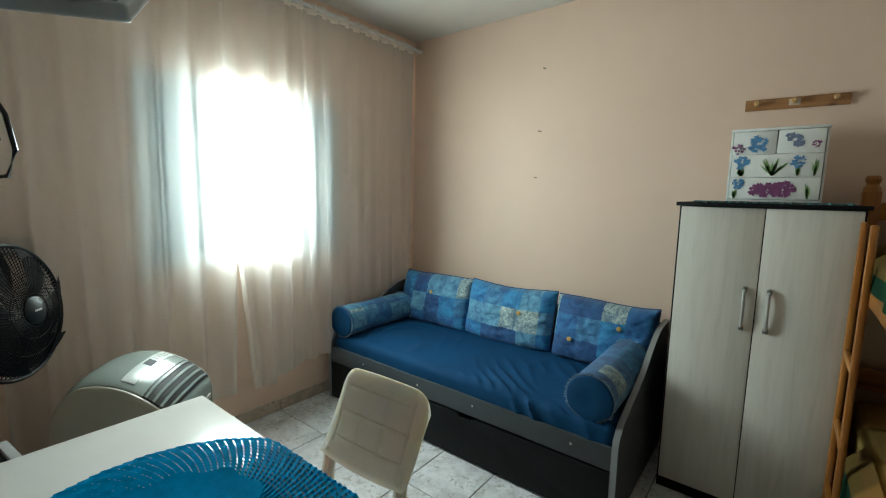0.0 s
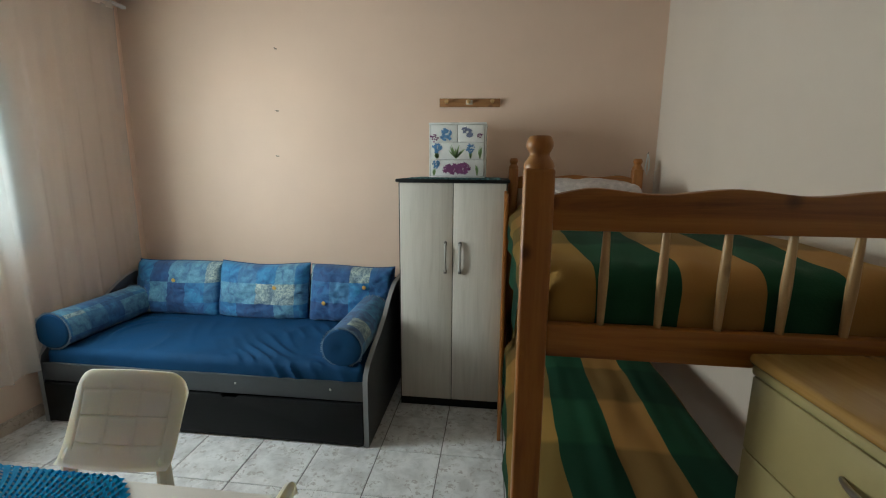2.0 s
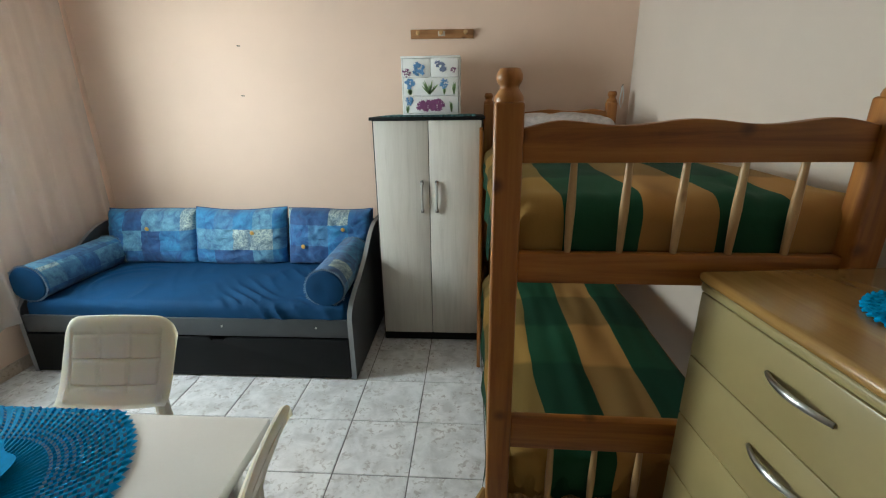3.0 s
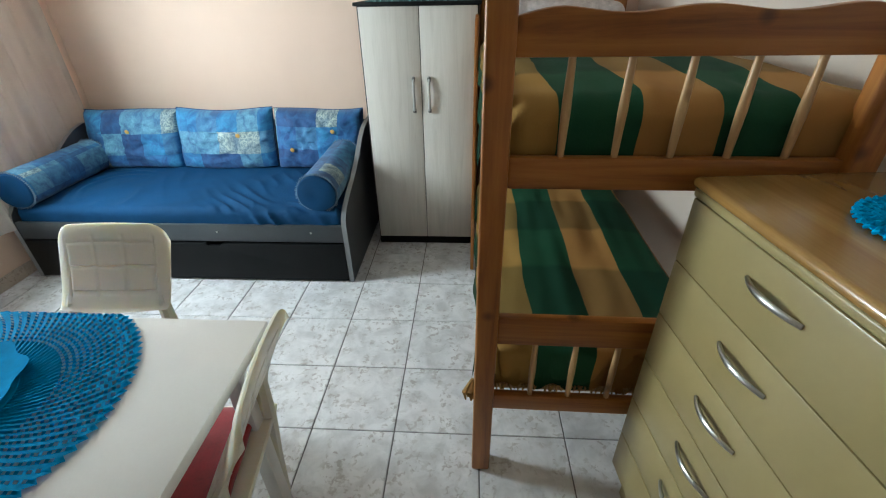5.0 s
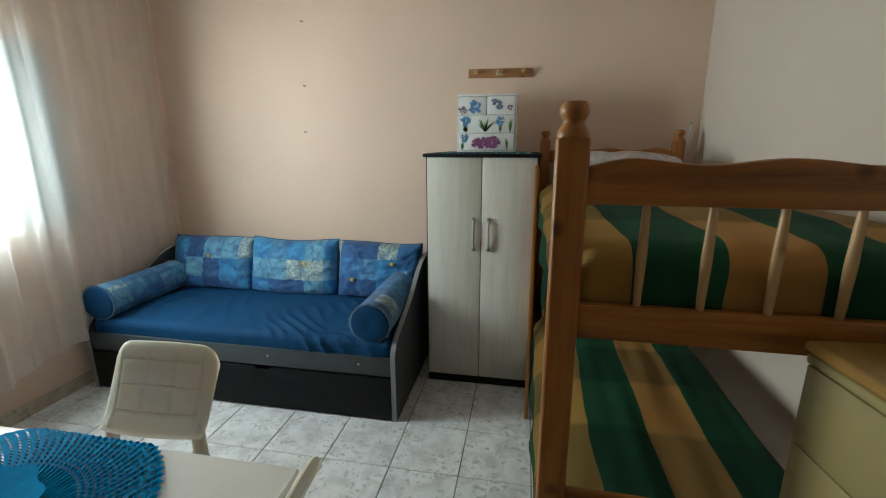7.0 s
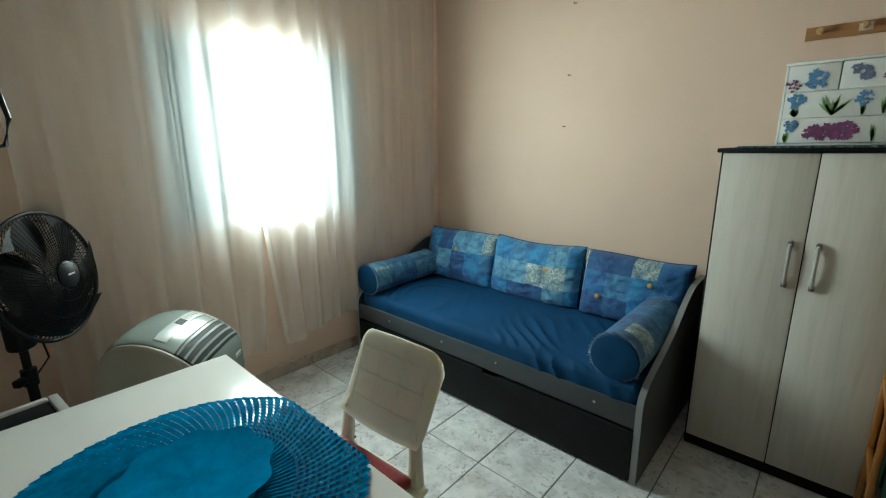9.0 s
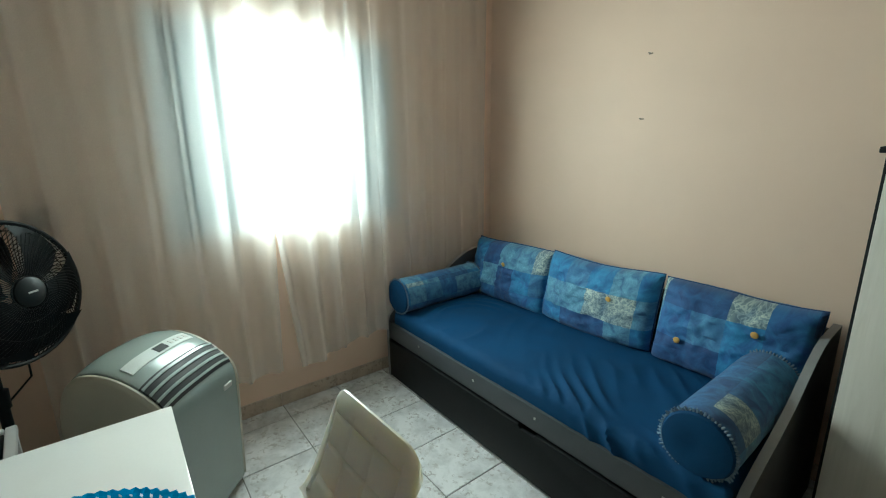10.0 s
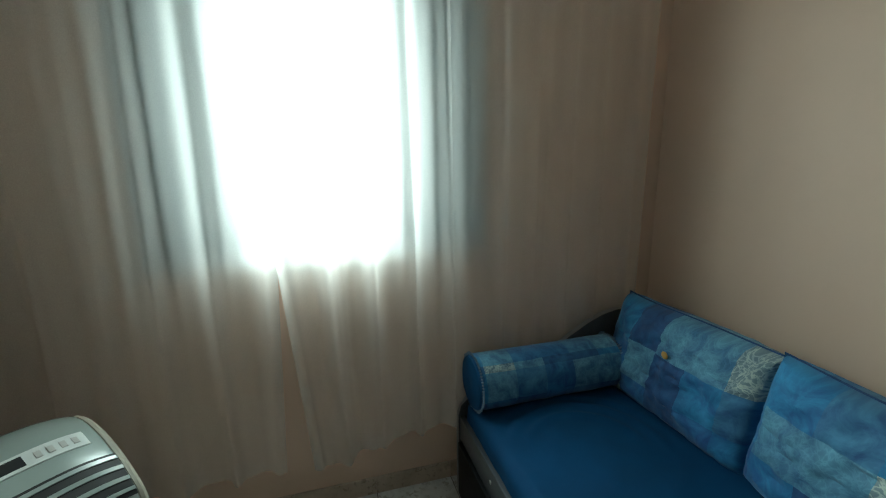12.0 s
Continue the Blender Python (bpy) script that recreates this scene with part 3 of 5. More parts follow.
# ---- day bed ----
BX0, BX1, BY0, BY1 = -2.07, -0.118, 2.298, 3.2
bed = thing("daybed", "grey and black laminate day bed with a trundle drawer", "day bed", (BX0, BY0, 0))
L, D = BX1 - BX0, BY1 - BY0
arm = [(0.0, 0.0), (0.0, 0.37), (0.012, 0.41), (0.06, 0.455), (0.16, 0.495), (0.28, 0.535), (0.40, 0.585), (0.50, 0.645), (0.58, 0.69), (0.65, 0.72), (0.72, 0.735), (D, 0.74), (D, 0.0)]
for x0, x1 in ((0.0, 0.025), (L - 0.025, L)):
    p = part("side_panel", prism(bmesh.new(), arm, x0, x1, 'X'), GREYLAM, bed)
    bm = bmesh.new()
    up = arm[:-1]
    for (a, b), (c, d) in zip(up, up[1:]):
        v = [bm.verts.new((x, yy, zz)) for x, yy, zz in ((x0 - 0.001, a - 0.002, b + 0.002), (x1 + 0.001, a - 0.002, b + 0.002), (x1 + 0.001, c - 0.002, d + 0.002), (x0 - 0.001, c - 0.002, d + 0.002))]
        bm.faces.new(v)
    bmesh.ops.remove_doubles(bm, verts=bm.verts[:], dist=0.0005)
    ob = part("edge_band", bm, GREYEDGE, p, "pale grey edging strip")
part("front_rail", boxed(0.0255, L - 0.0255, 0.004, 0.024, 0.262, 0.368, 0.003), GREYLAM, bed)
part("back_panel", boxed(0.0255, L - 0.0255, D - 0.022, D - 0.002, 0.15, 0.72, 0.003), GREYLAM, bed)
part("slat_base", boxed(0.0255, L - 0.0255, 0.026, D - 0.024, 0.29, 0.315, 0.002), DARKWOOD, bed)
nx = L * 0.60
notch = [(0.03, 0.012), (L - 0.03, 0.012), (L - 0.03, 0.252), (nx + 0.05, 0.252), (nx + 0.035, 0.236), (nx - 0.035, 0.236), (nx - 0.05, 0.252), (0.03, 0.252)]
part("trundle_drawer", prism(bmesh.new(), notch, -0.006, 0.014, 'Y', 0.002), DARKWOOD, bed, "black drawer front with a notched grip")
part("drawer_box", boxed(0.035, L - 0.035, 0.0145, D - 0.1, 0.03, 0.22, 0.002), DARKWOOD, bed)
for sx in (0.18, 0.42, 0.62, 0.895):
    part("bolt", boxed(L * sx - 0.006, L * sx + 0.006, 0.0005, 0.0042, 0.318, 0.330, 0.0015), CHROME, bed, "small round-headed bolt")

bm = soft_block(0.028, L - 0.028, 0.02, D - 0.03, 0.315, 0.455, 0.045, (190, 84, 12), 0.005, 3.2, (1.0, 1.0, 1.0), 3.0, 0.010)


def crease(p, amount, pitch, slant, seed):
    """Sharp-backed folds that run slantwise and fade in and out."""
    s = (p.x * math.cos(slant) + p.y * math.sin(slant)) / pitch + 1.4 * noise.noise(p * 2.4 + Vector((seed, 0, 0)))
    ridge = (1 - abs(2 * (s - math.floor(s)) - 1)) ** 2.2
    return amount * ridge * max(0, 0.5 + noise.noise(p * 3.6 + Vector((0, seed, 0))) * 1.5)


for v in bm.verts:
    p = Vector((v.co.x, v.co.y, 0))
    top = 1 if v.co.z > 0.38 else 0
    east = min(1, max(0, (v.co.x - 1.0) / 0.5)) * max(0, 1 - v.co.y / 0.66)
    v.co.z += top * (crease(p, 0.032, 0.07, 0.95, 2.0) * east + crease(p, 0.005, 0.16, 0.6, 8.0))
    if v.co.y < 0.075:
        v.co.y -= crease(Vector((v.co.x, v.co.z * 0.7, 0)), 0.016, 0.09, 0.5, 5.0) * min(1, max(0.15, v.co.x - 0.7)) * min(1, max(0, (v.co.z - 0.33) / 0.04))
    d = (Vector((v.co.x, v.co.y)) - Vector((0.46, 0.30))).length
    a = math.atan2(v.co.y - 0.30, v.co.x - 0.46)
    for rr, hgt in ((0.19, 0.010), (0.25, 0.013), (0.31, 0.008)):
        v.co.z += top * hgt * math.exp(-((d - rr) / 0.017) ** 2) * max(0, math.cos(a - 2.7)) ** 0.6
part("mattress", bm, BLUECLOTH, bed, "mattress in a creased deep blue cotton sheet")


def back_cushion(x0, x1, seed, buttons):
    c = thing("cushion", "plump back cushion in blue patchwork print, leaning on the day bed", "cushion", ((x0 + x1) / 2, 3.05, 0.455), group="cushions on the day bed")
    w, h, d = x1 - x0, 0.372, 0.19
    nx_, nz_ = 52, 34
    if w > 0:
        bm = bmesh.new()
        rings = []
        for sgn in (-1, 1):
            g = []
            for i in range(nx_ + 1):
                col = []
                for k in range(nz_ + 1):
                    u, t = 2 * i / nx_ - 1, 2 * k / nz_ - 1
                    puff = (max(0, 1 - abs(u) ** 3.2) * max(0, 1 - abs(t) ** 3.2)) ** 0.34
                    n = noise.noise(Vector((u * 3 + seed, t * 3, sgn))) * 0.012 + noise.noise(Vector((u * 8 + seed, t * 7, sgn))) * 0.007 + (1 - abs(noise.noise(Vector((u * 4 + seed, t * 6, 3 + sgn))))) ** 6 * 0.008
                    y = sgn * (d / 2) * puff + n * puff
                    xx = u * w / 2 * (1 - 0.03 * (1 - abs(u)) * 0 - 0.025 * (1 - t * t) * abs(u))
                    zz = (t * 0.5 + 0.5) * h * (1 - 0.03 * (1 - u * u) * (1 if t > 0 else 0) * t)
                    col.append(bm.verts.new((xx, y - 0.03 + (zz - 0.19) * 0.24, zz + 0.006 * math.sin(seed + 3 * u))))
                g.append(col)
            rings.append(g)
        for g in rings:
            for a, b in zip(g, g[1:]):
                for k in range(nz_):
                    bm.faces.new((a[k], b[k], b[k + 1], a[k + 1]))
        bmesh.ops.remove_doubles(bm, verts=bm.verts[:], dist=0.0006)
        part("cover", bm, PATCH, c)
    # piped seam
    loop = []
    for i in range(60):
        t = i / 60 * 4
        k, f = int(t), t - int(t)
        u, s = [(2 * f - 1, -1), (1, 2 * f - 1), (1 - 2 * f, 1), (-1, 1 - 2 * f)][k]
        zz = (s * 0.5 + 0.5) * h * (1 - 0.03 * (1 - u * u) * (1 if s > 0 else 0) * s)
        loop.append((u * w / 2 * (1 - 0.025 * (1 - s * s) * abs(u)), -0.03 + (zz - 0.19) * 0.24, zz + 0.006 * math.sin(seed + 3 * u)))
    part("piping", tube(bmesh.new(), loop, 0.0035, 6, True), NAVY, c, "navy piped seam")
    for u, t in buttons:
        puff = (max(0, 1 - abs(u) ** 3.2) * max(0, 1 - abs(t) ** 3.2)) ** 0.34
        zz = (t * 0.5 + 0.5) * h
        bm = turned(bmesh.new(), [(0.001, 0), (0.014, 0.0015), (0.014, 0.003), (0.010, 0.005), (0.001, 0.0055)], 14)
        bmesh.ops.transform(bm, matrix=pose(u * w / 2, -(d / 2) * puff - 0.036 + (zz - 0.19) * 0.24, zz, 90 + 12 * t, 0, 0), verts=bm.verts[:])
        part("button", bm, YELLOWDOT, c, "mustard yellow button")
    return c


back_cushion(-2.025, -1.37, 1.0, [(0.05, 0.35)])
back_cushion(-1.385, -0.735, 5.0, [(0.36, 0.22)])
back_cushion(-0.725, -0.14, 9.0, [(-0.55, -0.25), (0.38, 0.35)])


def bolster(x, y0, y1, z, r, seed):
    c = thing("bolster", "round blue patchwork bolster with frayed seams on the day bed", "bolster", (x, (y0 + y1) / 2, z - r), group="bolsters on the day bed")
    h = (y1 - y0) / 2
    bm = bmesh.new()
    n, m = 40, 26
    rings = []
    for j in range(m + 1):
        yy = -h + 2 * h * j / m
        ring = []
        for k in range(n):
            a = 2 * math.pi * k / n
            rr = r * (1 + 0.035 * noise.noise(Vector((math.cos(a) * 1.4 + seed, yy * 7, math.sin(a) * 1.4))) + 0.012 * math.sin(18 * a + 40 * yy) * (1 if j in (0, m) else 0.2))
            flat = 0.93 if math.sin(a) < -0.6 else 1.0
            ring.append(bm.verts.new((rr * math.cos(a), yy, r + rr * flat * math.sin(a))))
        rings.append(ring)
    for a, b in zip(rings, rings[1:]):
        for k in range(n):
            bm.faces.new((a[k], a[(k + 1) % n], b[(k + 1) % n], b[k]))
    part("cover", bm, PATCH_S, c)
    for s in (-1, 1):
        bm = bmesh.new()
        rows = [(1.0, 0.0), (0.93, 0.012), (0.6, 0.02), (0.25, 0.018), (0.02, 0.015)]
        prev = None
        for f, off in rows:
            ring = [bm.verts.new((f * r * math.cos(2 * math.pi * k / n), s * (h + off), r + f * r * math.sin(2 * math.pi * k / n) * (0.93 if math.sin(2 * math.pi * k / n) < -0.6 else 1))) for k in range(n)]
            if prev:
                for k in range(n):
                    bm.faces.new((prev[k], prev[(k + 1) % n], ring[(k + 1) % n], ring[k]))
            prev = ring
        bm.faces.new(prev)
        part("end_cap", bm, BLUECLOTH, c, "plain deep blue end")
        bm = bmesh.new()
        rnd = random.Random(int(seed * 10 + s))
        for k in range(64):
            a = 2 * math.pi * k / 64
            q = 0.005 + 0.008 * rnd.random()
            ca, sa = math.cos(a), math.sin(a) * (0.93 if math.sin(a) < -0.6 else 1)
            p0 = Vector((r * 0.985 * ca, s * h, r + r * 0.985 * sa))
            p1 = Vector(((r + q) * ca, s * (h + 0.006 * rnd.random()), r + (r + q) * sa))
            tube(bm, [p0, p1], [0.005, 0.0025], 5)
        part("frayed_trim", bm, FRAY, c, "pale frayed seam trim")
    return c


bolster(-1.975, 2.335, 2.93, 0.547, 0.108, 2.0)
bolster(-0.262, 2.335, 2.93, 0.545, 0.108, 4.0)

# ---- wardrobe ----
CX0, CX1, CY0, CY1, CH = -0.049, 0.592, 2.752, 3.255, 1.42
cab = thing("wardrobe", "narrow two-door wardrobe with bleached wood doors and black carcass", "wardrobe", (CX0, CY0, 0))
w, d = CX1 - CX0, CY1 - CY0
part("carcass", boxed(0.004, w - 0.004, 0.02, d, 0.012, CH - 0.018, 0.002), DARKWOOD, cab)
part("top_board", boxed(-0.008, w + 0.008, -0.012, d + 0.004, CH - 0.018, CH, 0.004), DARKWOOD, cab, "black overhanging top board")
part("plinth", boxed(0.006, w - 0.006, 0.012, d - 0.01, 0.0, 0.055, 0.002), DARKWOOD, cab)
mid = 0.279 - CX0
for x0, x1, hx in ((0.014, mid - 0.002, mid - 0.043), (mid + 0.002, w - 0.012, mid + 0.043)):
    dr = part("door", boxed(x0, x1, 0.0, 0.0185, 0.057, CH - 0.021, 0.002), DOORWOOD, cab, "bleached wood-grain door")
    bm = bmesh.new()
    pts = [(hx, 0.0, 0.872), (hx, -0.011, 0.885), (hx, -0.015, 0.92), (hx, -0.016, 0.965), (hx, -0.015, 1.01), (hx, -0.011, 1.045), (hx, 0.0, 1.058)]
    tube(bm, pts, [0.0085, 0.008, 0.007, 0.0065, 0.007, 0.008, 0.0085], 10)
    part("handle", bm, GREYPLASTIC, dr, "silver bow handle")
    for z0 in (0.868, 1.035):
        part("handle_foot", boxed(hx - 0.0095, hx + 0.0095, -0.0145, -0.0005, z0, z0 + 0.024, 0.004), FOOTGREY, dr, "darker handle end")

runner = thing("cloth_runner", "teal-edged white cloth runner lying on the wardrobe top", "cloth", (0.28, 3.0, CH))
bm = bmesh.new()
n = 60
prev = None
for i in range(n + 1):
    x = -0.27 + 0.54 * i / n
    e = 0.010 * math.sin(i * 1.9) + 0.004 * noise.noise(Vector((i * 0.7, 0, 0)))
    cur = [bm.verts.new((x, -0.248 + e, 0.0005)), bm.verts.new((x, -0.245 + e, 0.006 + 0.002 * math.sin(i))), bm.verts.new((x, 0.2, 0.005))]
    if prev:
        for k in range(2):
            bm.faces.new((prev[k], cur[k], cur[k + 1], prev[k + 1]))
    prev = cur
part("cloth", bm, TEAL, runner)

# small drawer tower with printed flowers
ox0, ox1, oy = 0.122, 0.456, 2.862
org = thing("drawer_organizer", "white plastic four-drawer organiser with flower prints, on the wardrobe", "organiser", (ox0, oy, CH + 0.008))
ow, oh, od = ox1 - ox0, 0.305, 0.26
bm = bmesh.new()
box(bm, 0, 0.008, 0.006, od, 0, oh, 0.003)
box(bm, ow - 0.008, ow, 0.006, od, 0, oh, 0.003)
box(bm, 0.008, ow - 0.008, 0.006, od, 0, 0.008, 0.002)
box(bm, -0.003, ow + 0.003, 0.002, od + 0.003, oh, oh + 0.012, 0.004)
box(bm, 0.008, ow - 0.008, od - 0.006, od, 0.008, oh, 0.001)
box(bm, 0.008, ow - 0.008, 0.008, od - 0.006, 0.1025, 0.1045)
box(bm, 0.008, ow - 0.008, 0.008, od - 0.006, 0.2025, 0.2045)
part("shell", bm, ORGWHITE, org)


def petals(bm, cx, cz, r, count, rnd, y, flat=1.0):
    for _ in range(count):
        a, q = rnd.random() * 6.283, r * (0.25 + 0.6 * rnd.random())
        px, pz, s = cx + q * math.cos(a), cz + q * flat * math.sin(a), r * (0.13 + 0.16 * rnd.random())
        yy = y - 0.0003 * rnd.random()
        ring = [(px + s * math.cos(t + a) * (1.15 if k % 2 else 0.6), pz + s * (1.1 if k % 2 else 0.5) * math.sin(t + a)) for k, t in enumerate([6.283 * i / 8 for i in range(8)])]
        bm.faces.new([bm.verts.new((u, yy, v)) for u, v in ring])


def blades(bm, cx, cz, h, count, rnd, y, spread=0.5):
    for _ in range(count):
        a = (rnd.random() - 0.5) * 2 * spread
        hh = h * (0.6 + 0.4 * rnd.random())
        tx, tz = cx + hh * math.sin(a), cz + hh * math.cos(a)
        wv = 0.0035 + 0.003 * rnd.random()
        bm.faces.new([bm.verts.new((u, y + 0.0004, v)) for u, v in ((cx - wv / 2, cz), (cx + wv / 2, cz), ((cx + tx) / 2 + wv, (cz + tz) / 2), (tx, tz), ((cx + tx) / 2 - wv, (cz + tz) / 2))])


def drawer(x0, x1, z0, z1, prints, seed):
    dr = part("drawer", boxed(x0, x1, 0.0, od - 0.02, z0, z1, 0.003), ORGWHITE, org, "white drawer front with printed flowers")
    rnd = random.Random(seed)
    for kind, cx, cz, r in prints:
        r *= 1.0 if kind in ('leaf', 'stem') else 1.2
        bm = bmesh.new()
        if kind == 'leaf':
            blades(bm, cx, cz, r, 13, rnd, -0.0016, 0.8)
            part("printed_leaves", bm, GREENFL, dr, smooth=False)
        elif kind == 'stem':
            blades(bm, cx, cz, r, 4, rnd, -0.0016, 0.2)
            part("printed_leaves", bm, GREENFL, dr, smooth=False)
        else:
            petals(bm, cx, cz, r, {'plum': 60, 'blue': 46, 'slate': 26, 'dark': 16}[kind], rnd, -0.002, 0.75 if kind == 'plum' else 1.0)
            part("printed_flower", bm, {'plum': PURPFL, 'blue': BLUEFL, 'slate': GREYFL, 'dark': PURPFL}[kind], dr, smooth=False)


drawer(0.010, ow / 2 - 0.0015, 0.205, oh - 0.002, [('blue', 0.1, 0.25, 0.034), ('dark', 0.03, 0.228, 0.022)], 3)
drawer(ow / 2 + 0.0015, ow - 0.010, 0.205, oh - 0.002, [('slate', 0.225, 0.262, 0.032), ('slate', 0.235, 0.25, 0.02), ('dark', 0.3, 0.24, 0.016)], 4)
drawer(0.010, ow - 0.010, 0.105, 0.202, [('leaf', 0.16, 0.112, 0.085), ('stem', 0.045, 0.111, 0.05), ('blue', 0.048, 0.172, 0.026), ('blue', 0.245, 0.17, 0.024), ('stem', 0.245, 0.111, 0.05), ('stem', 0.30, 0.111, 0.085), ('leaf', 0.05, 0.111, 0.035)], 5)
drawer(0.010, ow - 0.010, 0.010, 0.102, [('blue', 0.042, 0.075, 0.022), ('stem', 0.03, 0.012, 0.055), ('plum', 0.15, 0.052, 0.042), ('plum', 0.2, 0.052, 0.042), ('plum', 0.115, 0.05, 0.03), ('stem', 0.285, 0.014, 0.075)], 6)

# ---- on the north wall ----
hook = thing("hook_rail", "brown wooden coat-hook rail with three pegs on the peach wall", "hook rail", (0.333, NY, 1.885))
bm = prism(bmesh.new(), [(-0.201, 0.0), (0.201, -0.004), (0.201, 0.05), (-0.201, 0.054)], -0.016, -0.0005, 'Y', 0.003)
part("board", bm, HOOKWOOD, hook)
for hx in (-0.15, -0.005, 0.15):
    bm = turned(bmesh.new(), [(0.008, 0), (0.007, 0.018), (0.013, 0.024), (0.014, 0.032), (0.008, 0.038)], 14)
    bmesh.ops.transform(bm, matrix=pose(hx, -0.0165, 0.026, 82, 0, 0), verts=bm.verts[:])
    part("peg", bm, PALE_PINE, hook, "turned pale peg")
part("wall_tag", boxed(-0.025, 0.02, -0.0195, -0.0165, 0.012, 0.042, 0.001), plain("faded_label", (0.5, 0.42, 0.34), 0.6), hook, "small faded label")
for nx_, nz_ in ((-1.004, 2.279), (-1.018, 1.870), (-1.037, 1.559)):
    nl = thing("nail", "small bent nail stuck in the peach wall", "nail", (nx_, NY, nz_), group="nails in the wall")
    bm = tube(bmesh.new(), [(0, 0.004, 0), (0, -0.016, 0.002), (-0.004, -0.02, 0.002)], 0.0025, 8)
    part("shank", bm, NAILM, nl)
    part("plug", boxed(-0.011, 0.011, -0.0015, 0.0, -0.004, 0.004, 0.0005), plain("plaster_scar", (0.35, 0.26, 0.2), 0.9), nl, "scuffed plaster scar")

# ---- bunk bed ----
bunk = thing("bunk_bed", "varnished pine bunk bed with turned post tops and spindled ends", "bunk bed", (0.602, 1.2, 0), -0.9)
BW, BL, PH = 0.765, 1.955, 1.55


def post(x, y):
    bm = bmesh.new()
    h = 0.031
    box(bm, x - h, x + h, y - h, y + h, 0, PH - 0.066, 0.007, 3)
    prof = [(0.031, 0.0), (0.0315, 0.012), (0.029, 0.025), (0.024, 0.037), (0.0205, 0.047), (0.0205, 0.055), (0.0245, 0.066), (0.0275, 0.080), (0.0275, 0.092), (0.0245, 0.106), (0.0215, 0.114), (0.0195, 0.116)]
    turned(bm, [(r, z * 0.57) for r, z in prof], 22, (x, y, PH - 0.067))
    part("post", bm, PINE_Z, bunk, "square pine post with a turned knob")


for x in (0, BW):
    for y in (0, BL):
        post(x, y)


def scallop(z0, z1, amp):
    out = [(0.031, z0), (BW - 0.031, z0)]
    n = 40
    for i in range(n + 1):
        f = 1 - i / n
        out.append((0.031 + (BW - 0.062) * f, z1 + amp * math.cos(2 * math.pi * (f * 2.5 - 0.25)) - 0.010 * (1 - min(1, min(f, 1 - f) * 9))))
    return out


for y in (0, BL):
    part("end_rail", prism(bmesh.new(), scallop(1.357, 1.440, 0.006), y - 0.015, y + 0.015, 'Y', 0.004), PINE_X, bunk, "shaped top rail with a wavy edge")
    part("end_rail", boxed(0.031, BW - 0.031, y - 0.014, y + 0.014, 1.077, 1.152, 0.005), PINE_X, bunk)
    part("end_rail", boxed(0.031, BW - 0.031, y - 0.014, y + 0.014, 0.592, 0.690, 0.005), PINE_X, bunk)
    part("end_rail", boxed(0.031, BW - 0.031, y - 0.014, y + 0.014, 0.312, 0.375, 0.005), PINE_X, bunk)
    for sx in (0.145, 0.262, 0.381, 0.500, 0.619):
        for z0, z1 in ((1.150, 1.359), (0.373, 0.594)):
            bm = bmesh.new()
            pr = [(0.0075, 0), (0.0085, 0.03), (0.0105, (z1 - z0) * 0.5), (0.0085, z1 - z0 - 0.03), (0.0075, z1 - z0)]
            turned(bm, pr, 10, (sx, y, z0))
            part("spindle", bm, PALE_PINE, bunk)
for x in (0, BW):
    for z0, z1 in ((1.055, 1.150), (0.335, 0.430)):
        part("side_rail", boxed(x - 0.012, x + 0.012, 0.031, BL - 0.031, z0, z1, 0.004), PINE_Y, bunk)
for z in (1.075, 0.355):
    part("bed_base", boxed(0.013, BW - 0.013, 0.035, BL - 0.035, z, z + 0.02, 0.002), PALE_PINE, bunk)

ladder = thing("bunk_ladder", "pine ladder hooked on the side of the bunk bed", "ladder", (0.598, 2.46, 0), -0.9)
for y in (0.0, 0.27):
    part("stile", boxed(-0.034, -0.014, y - 0.016, y + 0.016, 0.0, 1.36, 0.005), PINE_Z, ladder)
for z in (0.28, 0.56, 0.84):
    part("rung", boxed(-0.032, -0.016, 0.0165, 0.2535, z, z + 0.035, 0.004), PINE_Y, ladder)


